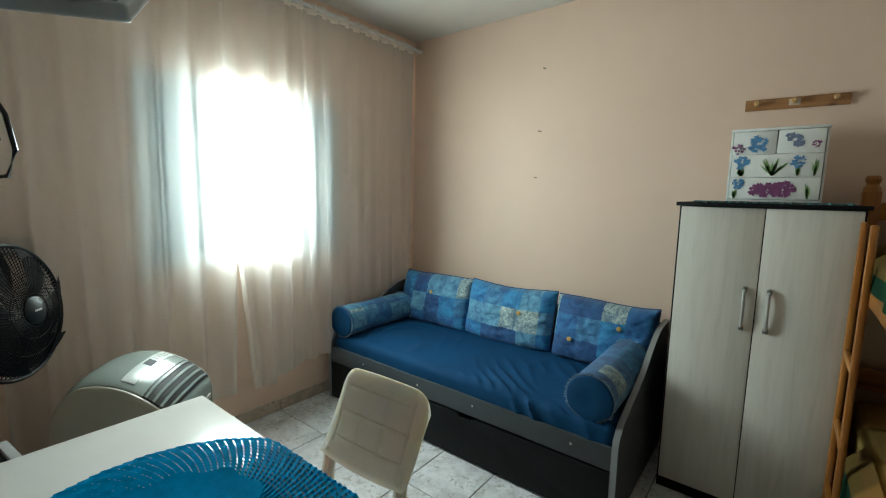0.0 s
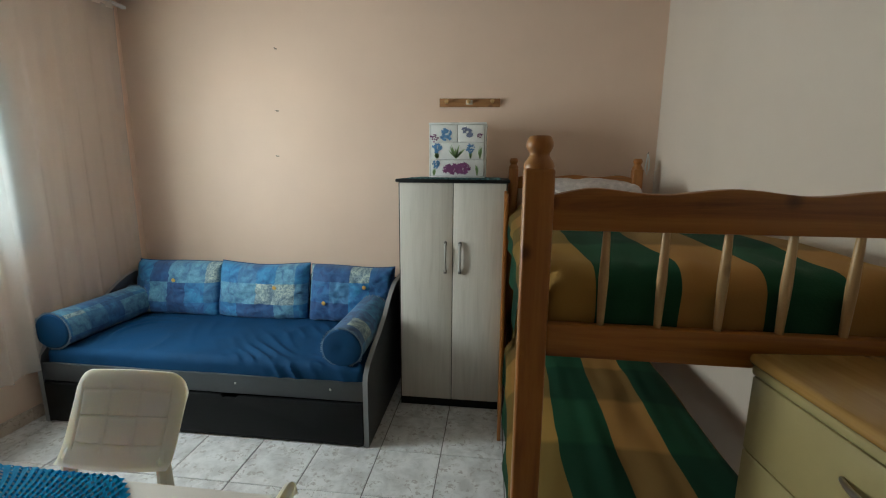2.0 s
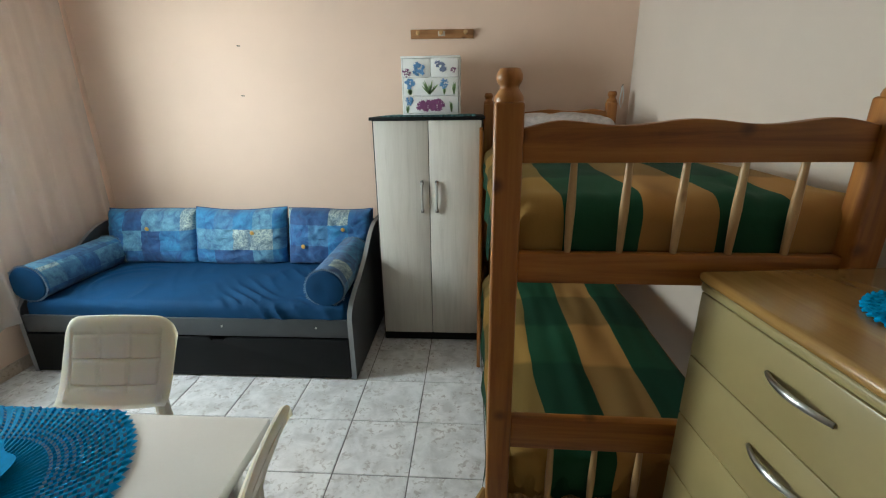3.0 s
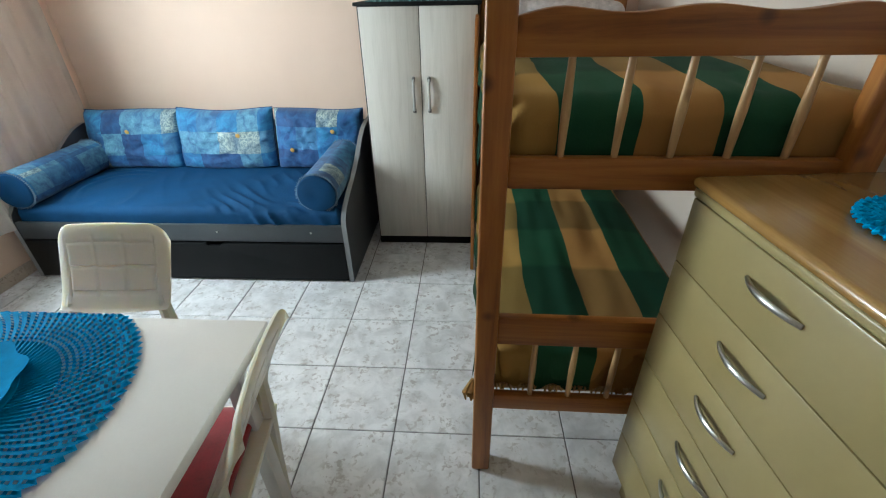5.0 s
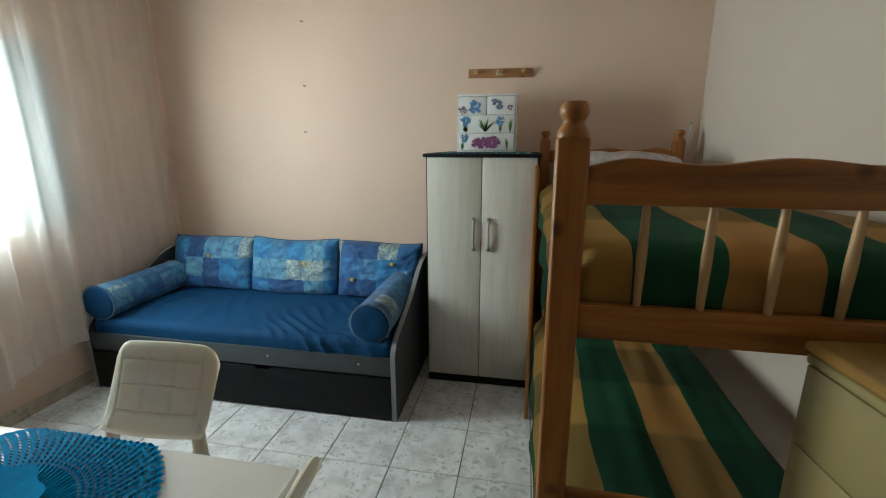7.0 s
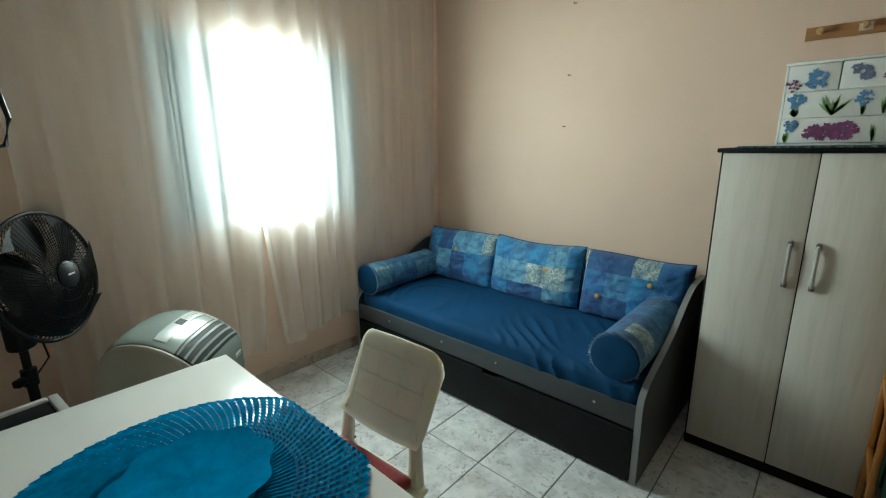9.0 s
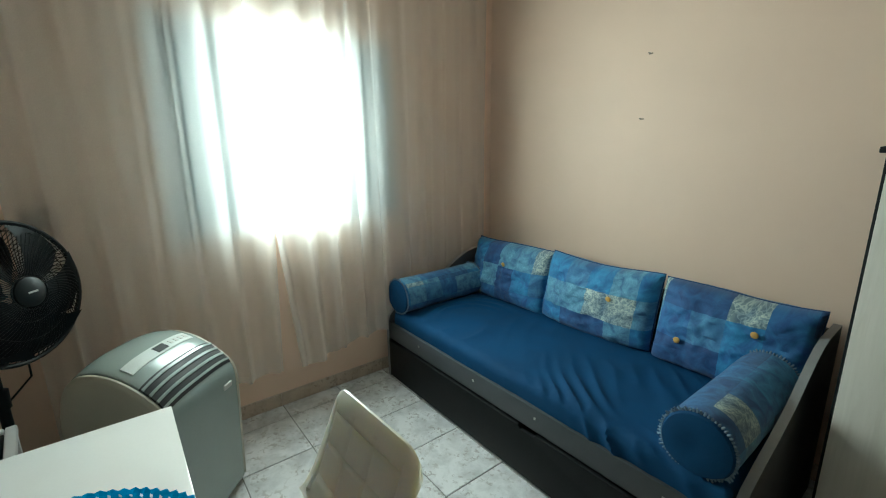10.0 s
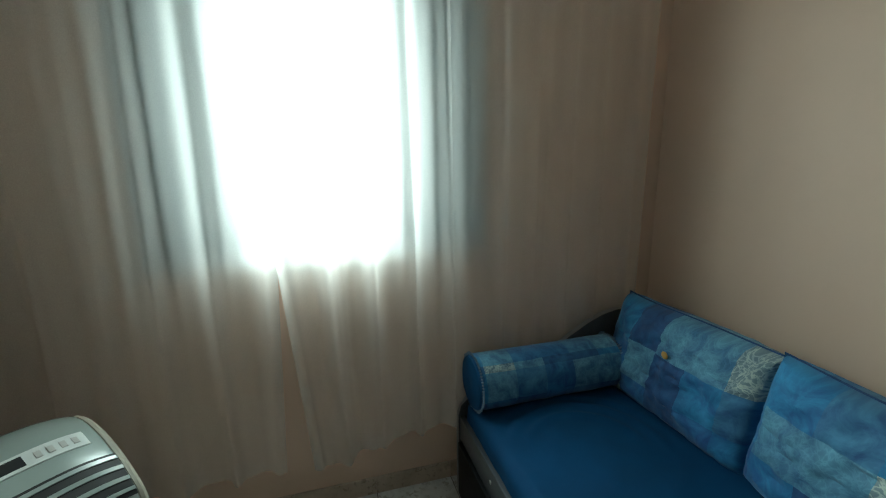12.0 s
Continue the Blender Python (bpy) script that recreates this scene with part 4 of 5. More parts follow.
# bedding, stripes along the bed
def spread(name, label, z0, z1, drop, seed, trim, soft, cloth):
    ob = thing(name, label, "bedspread", (0.602, 1.2, z0), -0.9, group="striped bedspreads")
    top = soft_block(0.016, BW - trim, 0.022, BL - 0.04, 0.0, z1 - z0, soft, (60, 120, 16), 0.011, 4.2, (1, 0.7, 1), seed, 0.018)
    for v in top.verts:
        if v.co.y < 0.07:
            v.co.y -= 0.006 * math.sin(34 * v.co.x + seed) * (1 - v.co.z / (z1 - z0)) + 0.004
            v.co.y = max(0.017, v.co.y)
    for v in top.verts:
        v.co.z += 0.009 * noise.noise(Vector((v.co.x * 16, v.co.y * 2.2, seed))) * (1 if v.co.z > 0.08 else 0)
    part("cover", top, cloth, ob)
    # the overhang on the open side
    bm = bmesh.new()
    rows = 14
    prev = None
    for i in range(121):
        y = 0.05 + (BL - 0.62) * i / 120
        col = []
        hem = drop * (0.78 + 0.10 * math.sin(y * 2.6 + seed) + 0.07 * noise.noise(Vector((y * 5, seed, 0))))
        for k in range(rows + 1):
            f = k / rows
            x = 0.03 - 0.054 * min(1, f * 4) - 0.008 * f * (1 + math.sin(y * 15 + 3 * noise.noise(Vector((y * 3, f, seed)))))
            z = (z1 - z0) + 0.004 - 0.02 * min(1, f * 3) - hem * f
            col.append(bm.verts.new((x, y, z)))
        if prev:
            for k in range(rows):
                bm.faces.new((prev[k], col[k], col[k + 1], prev[k + 1]))
        prev = col
    bmesh.ops.solidify(bm, geom=bm.faces[:], thickness=0.004)
    part("overhang", bm, SPREAD_HEM, ob, "striped edge hanging over the bed side")
    return ob


spread("bedspread", "green, ochre and orange striped bedspread on the upper bunk", 1.096, 1.275, 0.17, 1.0, -0.06, 0.065, SPREAD)
low = spread("bedspread", "green, ochre and orange fringed bedspread on the lower bunk", 0.376, 0.565, 0.28, 4.0, 0.07, 0.055, SPREAD_LOW)
# foot end of the lower spread with its fringe
bm = bmesh.new()
prev = None
for i in range(61):
    x = 0.036 + (BW - 0.072) * i / 60
    col = [bm.verts.new((x, y, z)) for y, z in ((0.05, 0.172), (0.026 + 0.002 * math.sin(i * 0.8), 0.15), (0.019 + 0.004 * math.sin(i * 0.8 + 0.4), 0.08), (0.0185 + 0.006 * math.sin(i * 0.9), 0.010 + 0.012 * math.sin(i * 0.5)))]
    if prev:
        for k in range(3):
            bm.faces.new((prev[k], col[k], col[k + 1], prev[k + 1]))
    prev = col
bmesh.ops.solidify(bm, geom=bm.faces[:], thickness=0.003)
part("foot_drop", bm, SPREAD_LOW, low)
rnd = random.Random(5)
bm = bmesh.new()
for i in range(70):
    x = 0.04 + (BW - 0.08) * i / 69
    a, b = rnd.uniform(-0.012, 0.012), rnd.uniform(0.02, 0.04)
    tube(bm, [(x, 0.019, 0.02), (x + a * 0.5, 0.0185, 0.02 - b * 0.4), (x + a, 0.019, 0.022 - b)], [0.004, 0.004, 0.002], 5)
part("fringe", bm, FRINGE, low, "knotted ochre fringe")
tassel = bmesh.new()
for i in range(9):
    a, b = rnd.uniform(-0.02, 0.02), rnd.uniform(-0.02, 0.03)
    tube(tassel, [(-0.036, 0.02, 0.03), (-0.045 + a, 0.0 + b, 0.0), (-0.04 + a, b, -0.05 + rnd.uniform(0, 0.02))], [0.006, 0.008, 0.003], 6)
part("tassel", tassel, FRINGE, low, "corner tassel of yarn")

pil = thing("pillow", "white floral pillow at the head of the upper bunk", "pillow", (0.99, 2.83, 1.285), -0.9)
bm = soft_block(-0.27, 0.31, -0.17, 0.2, 0.0, 0.125, 0.06, (30, 20, 8), 0.012, 7.0, (1, 1, 1), 2.0, 0.02)
part("pillowcase", bm, PILLOWC, pil)

# ---- chest of drawers ----
KX, KY0, KY1, KH = 1.0805, 0.531, 1.129, 1.135
chest = thing("chest_of_drawers", "cream lacquered chest of six drawers with a honey wooden top", "chest of drawers", (KX, KY0, 0), 5)
kw, kd = KY1 - KY0, 0.445
part("body", boxed(0.016, kd, 0.0, kw, 0.146, KH - 0.032, 0.006), CREAM, chest)
part("plinth", boxed(0.04, kd - 0.01, 0.02, kw - 0.02, 0.0, 0.146, 0.004), CREAM, chest)
bm = boxed(-0.016, kd + 0.004, -0.014, kw + 0.006, KH - 0.024, KH, 0.0115, 4)
part("top_board", bm, HONEY, chest, "honey varnished wooden top with a rounded edge")
part("moulding", boxed(-0.008, kd, -0.008, kw + 0.002, KH - 0.044, KH - 0.0242, 0.006, 3), CREAM, chest, "cream rounded moulding")
for i in range(6):
    z1 = KH - 0.046 - 0.1565 * i
    z0 = z1 - 0.1547
    dr = part("drawer", boxed(-0.006, 0.0155, 0.002, kw - 0.002, z0, z1, 0.004, 2), CREAM, chest)
    zc, yc = (z0 + z1) / 2 + 0.018, kw * 0.5 + 0.018
    bm = bmesh.new()
    pts, rad = [], []
    for k in range(13):
        f = k / 12 * 2 - 1
        pts.append((-0.008 - 0.019 * (1 - f * f), yc + 0.066 * f, zc + 0.004 - 0.004 * f * f))
        rad.append(0.0058 - 0.002 * abs(f))
    tube(bm, pts, rad, 10, flat=1.3)
    part("handle", bm, CHROME, dr, "bowed chrome handle")


def crochet_ring(bm, r0, r1, count, z, amp, phase, sx=1.0, sy=1.0, radius=0.004):
    pts = []
    for k in range(count * 4):
        a = 2 * math.pi * k / (count * 4)
        f = 0.5 + 0.5 * math.sin(count * a + phase)
        r = r0 + (r1 - r0) * f
        pts.append((sx * r * math.cos(a), sy * r * math.sin(a), z + amp * math.cos(count * a * 2 + phase)))
    tube(bm, pts, radius, 5, True)


small = thing("doily", "small turquoise crocheted doily on the chest top", "doily", (1.30, 0.885, KH + 0.001))
bm = bmesh.new()
for k in range(9):
    r = 0.012 + 0.0125 * k
    crochet_ring(bm, r, r + 0.013, 8 + 4 * k, 0.007, 0.003, k * 0.7, 1.0, 1.0, 0.0042)
part("crochet", bm, CROCHET, small)

# ---- table ----
TX0, TX1, TY0, TY1, TH = -1.135, 0.032, 0.36, 1.083, 0.752
table = thing("dining_table", "white laminate dining table with a thin top", "table", ((TX0 + TX1) / 2, (TY0 + TY1) / 2, 0))
tw, td = (TX1 - TX0) / 2, (TY1 - TY0) / 2
part("tabletop", boxed(-tw, tw, -td, td, TH - 0.03, TH, 0.003), WHITETOP, table)
bm = bmesh.new()
box(bm, -tw + 0.06, tw - 0.06, -td + 0.06, -td + 0.08, TH - 0.1, TH - 0.0305)
box(bm, -tw + 0.06, tw - 0.06, td - 0.08, td - 0.06, TH - 0.1, TH - 0.0305)
box(bm, -tw + 0.06, -tw + 0.08, -td + 0.081, td - 0.081, TH - 0.1, TH - 0.0305)
box(bm, tw - 0.08, tw - 0.06, -td + 0.081, td - 0.081, TH - 0.1, TH - 0.0305)
part("apron", bm, WHITEPL, table)
for sx in (-1, 1):
    for sy in (-1, 1):
        x, y = sx * (tw - 0.08), sy * (td - 0.08)
        part("leg", boxed(x - 0.022, x + 0.022, y - 0.022, y + 0.022, 0.0, TH - 0.031, 0.004), WHITEPL, table)

# large crocheted cloth: spokes and rings, with a scalloped rim
DX, DY, RX, RY = -0.53, 0.774, 0.357, 0.357
over = TY1 + 0.003 - DY
doily = thing("crochet_tablecloth", "large turquoise crocheted round cloth on the white table", "table cloth", (DX, DY, TH + 0.001))
spokes, nr = 100, 36
bm = bmesh.new()
cols = []
for k in range(spokes * 2):
    col = []
    for j in range(nr + 1):
        f = 0.34 + 0.66 * j / nr
        a = math.pi * (k + (0.5 if k % 2 else 0.0)) / spokes + 0.6 * (f - 0.34)
        if j == nr:
            f += 0.022 if k % 2 else -0.008
        z = 0.004 + 0.001 * f + (0.0 if k % 2 else 0.0035) + 0.0008 * math.sin(j * 2.6 + 0.8 * k)
        px, py = RX * f * math.cos(a), RY * f * math.sin(a)
        # where the cloth passes the table's edge it hangs down over it
        if py > over:
            px, py, z = px, over + 0.25 * (py - over) + 0.35 * z, z - 0.92 * (py - over)
        col.append(bm.verts.new((px, py, z)))
    cols.append(col)
for k in range(spokes * 2):
    c0, c1 = cols[k], cols[(k + 1) % (spokes * 2)]
    for j in range(nr):
        if k % 2 == 1 and j % 2 and 11 < j < nr - 2:
            continue
        bm.faces.new((c0[j], c1[j], c1[j + 1], c0[j + 1]))
bmesh.ops.solidify(bm, geom=bm.faces[:], thickness=0.0028)
part("openwork", bm, CROCHET, doily, "openwork of slanting crochet ribs with small holes")
bm = turned(bmesh.new(), [(RX * 0.37, 0.001), (RX * 0.37, 0.008), (RX * 0.2, 0.010), (0.01, 0.010)], 48)
part("centre", bm, CROCHET, doily)

dish = thing("glass_dish", "shallow glossy blue dish standing on the crocheted cloth", "dish", (DX - 0.03, DY + 0.02, TH + 0.011))
bm = bmesh.new()
rows = [(0.01, 0.002), (0.06, 0.002), (0.105, 0.004), (0.14, 0.010), (0.155, 0.013), (0.158, 0.015), (0.150, 0.0135), (0.135, 0.011), (0.1, 0.007), (0.055, 0.005), (0.01, 0.005)]
n = 72
rings = []
for r, z in rows:
    ring = []
    for k in range(n):
        a = 2 * math.pi * k / n
        q = 1 + 0.05 * math.cos(9 * a) * (r / 0.158) ** 2
        ring.append(bm.verts.new((r * q * math.cos(a), r * q * math.sin(a), z + 0.0015 * (1 + math.cos(9 * a)) * r / 0.158)))
    rings.append(ring)
for a, b in zip(rings, rings[1:]):
    for k in range(n):
        bm.faces.new((a[k], a[(k + 1) % n], b[(k + 1) % n], b[k]))
bm.faces.new(rings[0][::-1])
bm.faces.new(rings[-1])
part("bowl", bm, BLUEGLASS, dish)


# ---- plastic chairs ----
def chair(at, turn):
    """Faces local -y; the back stands at +y."""
    c = thing("dining_chair", "cream moulded plastic chair with a quilted back at the table", "chair", at, turn, group="chairs at the table")
    bm = bmesh.new()
    nx_, nz_ = 72, 52
    front, rear = [], []
    for i in range(nx_ + 1):
        u = 2 * i / nx_ - 1
        f, r = [], []
        for k in range(nz_ + 1):
            t = k / nz_
            z = 0.572 + 0.250 * t
            wdt = 0.184 + 0.006 * t
            # rounded upper corners and a gently bowed lower edge
            out_ = max(0, abs(u) * wdt - (wdt - 0.055))
            zz = z - (0.055 - math.sqrt(max(0, 0.055 ** 2 - out_ ** 2))) * t ** 3
            zz += 0.012 * (1 - u * u) * t - 0.008 * (1 - u * u) * (1 - t) ** 3
            x = u * wdt * (1 - 0.04 * max(0, (t - 0.85) / 0.15) ** 2)
            y = 0.17 + 0.13 * (t ** 0.65) - 0.008 * (1 - u * u)
            th = 0.003 + 0.009 * (1 - max(abs(u), abs(2 * t - 1)) ** 8) * (1 - 0.6 * abs(u) ** 6 * t ** 6)
            gx, gz = (u * 1.9 + 0.5) % 1, (t * 3.4 + 0.3) % 1
            inside = abs(u) < 0.8 and 0.14 < t < 0.88
            groove = min(min(gx, 1 - gx) / 0.05, min(gz, 1 - gz) / 0.07)
            dent = -0.006 * max(0, 1 - groove) if inside else 0
            f.append(bm.verts.new((x, y - th - dent, zz)))
            r.append(bm.verts.new((x, y + th + dent, zz)))
        front.append(f)
        rear.append(r)
    for g in (front, rear):
        for a, b in zip(g, g[1:]):
            for k in range(nz_):
                bm.faces.new((a[k], b[k], b[k + 1], a[k + 1]))
    for i in range(nx_):
        bm.faces.new((front[i][0], front[i + 1][0], rear[i + 1][0], rear[i][0]))
        bm.faces.new((front[i][nz_], front[i + 1][nz_], rear[i + 1][nz_], rear[i][nz_]))
    for k in range(nz_):
        bm.faces.new((front[0][k], front[0][k + 1], rear[0][k + 1], rear[0][k]))
        bm.faces.new((front[nx_][k], front[nx_][k + 1], rear[nx_][k + 1], rear[nx_][k]))
    part("backrest", bm, CREAMPLASTIC, c, "moulded backrest with a square quilt pattern")
    part("seat", soft_block(-0.205, 0.205, -0.2, 0.2, 0.415, 0.44, 0.012, (16, 16, 3)), CREAMPLASTIC, c)
    for sx in (-1, 1):
        bm = bmesh.new()
        pts = [(sx * 0.150, 0.232, 0.65), (sx * 0.154, 0.195, 0.585), (sx * 0.166, 0.18, 0.43), (sx * 0.178, 0.16, 0.25), (sx * 0.19, 0.14, 0.0)]
        tube(bm, pts, [0.007, 0.020, 0.024, 0.02, 0.016], 8, False, 1.0)
        part("rear_leg", bm, CREAMPLASTIC, c)
        bm = bmesh.new()
        pts = [(sx * 0.185, -0.18, 0.428), (sx * 0.19, -0.19, 0.25), (sx * 0.2, -0.205, 0.0)]
        tube(bm, pts, [0.022, 0.02, 0.016], 8, False, 0.8)
        part("front_leg", bm, CREAMPLASTIC, c)
    return c


def pad(at, turn):
    p = thing("seat_pad", "red velour seat pad tied on a plastic chair", "cushion", at, turn, group="red seat pads")
    part("cover", soft_block(-0.165, 0.165, -0.17, 0.165, 0.0, 0.036, 0.017, (22, 22, 6), 0.006, 8.0, (1, 1, 1), 2.0, 0.012), RED, p)
    for sx in (-1, 1):
        part("tie", tube(bmesh.new(), [(sx * 0.15, 0.155, 0.018), (sx * 0.152, 0.175, 0.008), (sx * 0.15, 0.205, 0.004)], 0.004, 6), RED, p)


first = chair((-0.63, 1.157, 0), 3)
pad((-0.63, 1.157, 0.441), 3)
copy_thing(first, pose(-0.180, 0.855, 0, 0, 0, -82))
pad((-0.186, 0.862, 0.441), -82)

# ---- corner by the window ----
fan = thing("pedestal_fan", "black plastic pedestal fan standing by the window wall", "fan", (-1.88, 0.615, 0), 48)
part("base", turned(bmesh.new(), [(0.14, 0.0), (0.14, 0.012), (0.12, 0.026), (0.06, 0.038), (0.03, 0.055), (0.02, 0.06)], 36), BLACKPL, fan)
part("pole", turned(bmesh.new(), [(0.017, 0.055), (0.017, 0.55), (0.024, 0.552), (0.026, 0.62), (0.014, 0.625), (0.014, 0.76)], 18), BLACKPL, fan)
part("height_knob", boxed(-0.015, 0.015, -0.065, -0.022, 0.57, 0.60, 0.006), BLACKPL, fan, "height clamp knob")
bm = bmesh.new()
box(bm, -0.035, 0.035, -0.04, 0.04, 0.70, 0.86, 0.018, 3)
part("neck", bm, BLACKPL, fan)
HX, HZ, GR = 0.15, 0.988, 0.238


def facing(bm, dx):
    """Turns what was built about z so that it faces the fan's front."""
    bmesh.ops.transform(bm, matrix=Matrix.Translation((dx, 0, HZ)) @ pose(0, 0, 0, 0, 84, 0), verts=bm.verts[:])
    return bm


part("motor", facing(turned(bmesh.new(), [(0.03, -0.13), (0.075, -0.11), (0.085, -0.02), (0.08, 0.02), (0.03, 0.03)], 28), 0.0), BLACKPL, fan)


def guard(front):
    dome = (lambda r: 0.075 * (1 - (r / GR) ** 2.4)) if front else (lambda r: -0.06 * (1 - (r / GR) ** 2.4))
    bm = bmesh.new()
    for r in (0.06, 0.10, 0.16, 0.21, 0.232):
        tube(bm, [(r * math.cos(2 * math.pi * k / 48), r * math.sin(2 * math.pi * k / 48), dome(r)) for k in range(48)], 0.0014, 4, True)
    g_ = part("front_guard" if front else "rear_guard", facing(bm, HX), BLACKPL, fan, "domed wire guard with spiral ribs")
    wire = None
    for k in range(84):
        if wire is None:
            pts = []
            for j in range(7):
                r = 0.055 + (GR - 0.055) * j / 6
                b = 0.55 * (1 - r / GR)
                pts.append((r * math.cos(b), r * math.sin(b), dome(r)))
            wire = finish(tube(bmesh.new(), pts, 0.0016, 4), "wire")
            wire.materials.append(BLACKPL)
        w_ = new("wire", wire)
        w_.parent = g_
        w_.matrix_local = Matrix.Translation((HX, 0, HZ)) @ pose(0, 0, 0, 0, 84, 0) @ pose(0, 0, 0, 0, 0, 360 * k / 84)


guard(True)
guard(False)
part("guard_rim", facing(tube(bmesh.new(), [(GR * math.cos(2 * math.pi * k / 60), GR * math.sin(2 * math.pi * k / 60), 0) for k in range(60)], 0.008, 8, True), HX), BLACKPL, fan)
part("badge", facing(turned(bmesh.new(), [(0.05, 0.060), (0.05, 0.074), (0.04, 0.080), (0.005, 0.082)], 32), HX), BLACKPL, fan, "round centre badge")
bm = bmesh.new()
box(bm, -0.003, 0.003, -0.016, 0.016, 0.0825, 0.0835)
part("badge_mark", facing(bm, HX), GREYPLASTIC, fan, "small pale bar-shaped mark", False)
for b in range(6):
    bm = bmesh.new()
    g = []
    for j in range(9):
        r = 0.04 + 0.185 * j / 8
        row = []
        for k in range(7):
            s = (k / 6 - 0.5) * (1.12 - 0.1 * j / 8)
            a = b * math.pi / 3 + s + 0.5 * (r / GR) ** 2
            row.append(bm.verts.new((r * math.cos(a), r * math.sin(a), 0.012 + 0.045 * s)))
        g.append(row)
    for a, c in zip(g, g[1:]):
        for k in range(6):
            bm.faces.new((a[k], a[k + 1], c[k + 1], c[k]))
    bmesh.ops.solidify(bm, geom=bm.faces[:], thickness=0.003)
    part("blade", facing(bm, HX), BLACKPL, fan, "curved glossy black blade")
bm = tube(bmesh.new(), [(-0.08, 0.03, 0.93), (-0.13, 0.12, 0.80), (-0.1, 0.2, 0.70), (-0.03, 0.14, 0.60), (-0.03, 0.05, 0.55)], 0.004, 6)
part("power_cord", bm, BLACKPL, fan, "thin looping power cord")

ac = thing("portable_air_conditioner", "grey-green portable air conditioner with beige side panels", "air conditioner", (-1.70, 1.05, 0), 135)
AW = 0.40
prof = [(-0.212, 0.03), (-0.228, 0.3), (-0.236, 0.48), (-0.234, 0.56), (-0.212, 0.613), (-0.16, 0.664), (-0.10, 0.702), (-0.035, 0.728), (0.04, 0.738), (0.11, 0.722), (0.165, 0.667), (0.197, 0.565), (0.21, 0.4), (0.21, 0.03)]


def smooth_line(pts, n=4):
    out = []
    for i in range(len(pts) - 1):
        p = [Vector((*pts[max(0, min(len(pts) - 1, i + o))], 0)) for o in (-1, 0, 1, 2)]
        for k in range(n):
            t = k / n
            v = 0.5 * ((2 * p[1]) + (p[2] - p[0]) * t + (2 * p[0] - 5 * p[1] + 4 * p[2] - p[3]) * t * t + (3 * p[1] - p[0] - 3 * p[2] + p[3]) * t ** 3)
            out.append((v.x, v.y))
    out.append(pts[-1])
    return out


sp = smooth_line(prof)


def domed(bm):
    """Rounds the shell off towards both of its sides."""
    for i in range(-9, 10):
        bmesh.ops.bisect_plane(bm, geom=bm.verts[:] + bm.edges[:] + bm.faces[:], plane_co=(i * 0.02, 0, 0), plane_no=(1, 0, 0))
    for v in bm.verts:
        f = 0.05 * abs(v.co.x / 0.2) ** 3
        v.co.z *= 1 - f * max(0, min(1, (v.co.z - 0.3) / 0.35))
        v.co.y *= 1 - f
    return bm


part("body", domed(prism(bmesh.new(), sp, -AW / 2 + 0.022, AW / 2 - 0.022, 'X', 0.003)), ACBODY, ac, "glossy grey-green curved shell")
for s in (-1, 1):
    x0, x1 = sorted((s * (AW / 2 - 0.0215), s * AW / 2))
    part("side_panel", domed(prism(bmesh.new(), [(a * 1.006, b * 1.002) for a, b in sp], x0, x1, 'X', 0.012)), ACSIDE, ac, "beige rounded side panel")
    part("grip", boxed(*sorted((s * (AW / 2 + 0.0005), s * (AW / 2 + 0.004))), -0.05, 0.05, 0.46, 0.50, 0.0015), ACSIDE, ac, "moulded hand grip")


def on_shell(f0, f1, lift, x0, x1, n=6):
    """A thin plate that lies on the shell between two stretches of its outline."""
    m = len(sp) - 1
    bm = bmesh.new()
    top, low_ = [], []
    for i in range(n + 1):
        f = (f0 + (f1 - f0) * i / n) * m
        k = min(int(f), m - 1)
        a, b = Vector(sp[k]), Vector(sp[k + 1])
        p = a.lerp(b, f - k)
        t = (b - a).normalized()
        nrm = Vector((-t.y, t.x))
        top.append(p + nrm * lift)
        low_.append(p - nrm * 0.004)
    prism(bm, [(v.x, v.y) for v in top] + [(v.x, v.y) for v in reversed(low_)], x0, x1, 'X')
    return domed(bm)


# flat dark plate on the shell stands in for shade inside the outlet
part("outlet", on_shell(0.285, 0.425, 0.0022, -0.178, 0.178, 14), VENTDARK, ac, "dark plate in place of the shaded outlet slots")
for i in range(4):
    f = 0.290 + 0.034 * i
    part("slat", on_shell(f + 0.013, f + 0.024, 0.006, -0.178, 0.178, 3), ACBODY, ac, "horizontal outlet slat")
panel = part("control_panel", on_shell(0.48, 0.535, 0.003, -0.15, 0.15, 6), plain("pale_green_plastic", (0.68, 0.72, 0.70), 0.25), ac, "pale control strip")
part("display", on_shell(0.49, 0.525, 0.0042, -0.02, 0.03, 4), VENTDARK, panel, "small dark display")
for k in range(4):
    part("key", on_shell(0.495, 0.518, 0.0048, 0.05 + 0.024 * k, 0.062 + 0.024 * k, 3), GREYPLASTIC, panel)
part("emblem", boxed(0.085, 0.135, -0.2405, -0.233, 0.50, 0.522, 0.0035, 3), GREYPLASTIC, ac, "plain oval chrome emblem")
for sx in (-0.14, 0.14):
    for sy in (-0.15, 0.15):
        part("castor", turned(bmesh.new(), [(0.016, 0.0), (0.02, 0.008), (0.02, 0.022), (0.012, 0.031)], 14, (sx, sy, 0)), BLACKPL, ac)

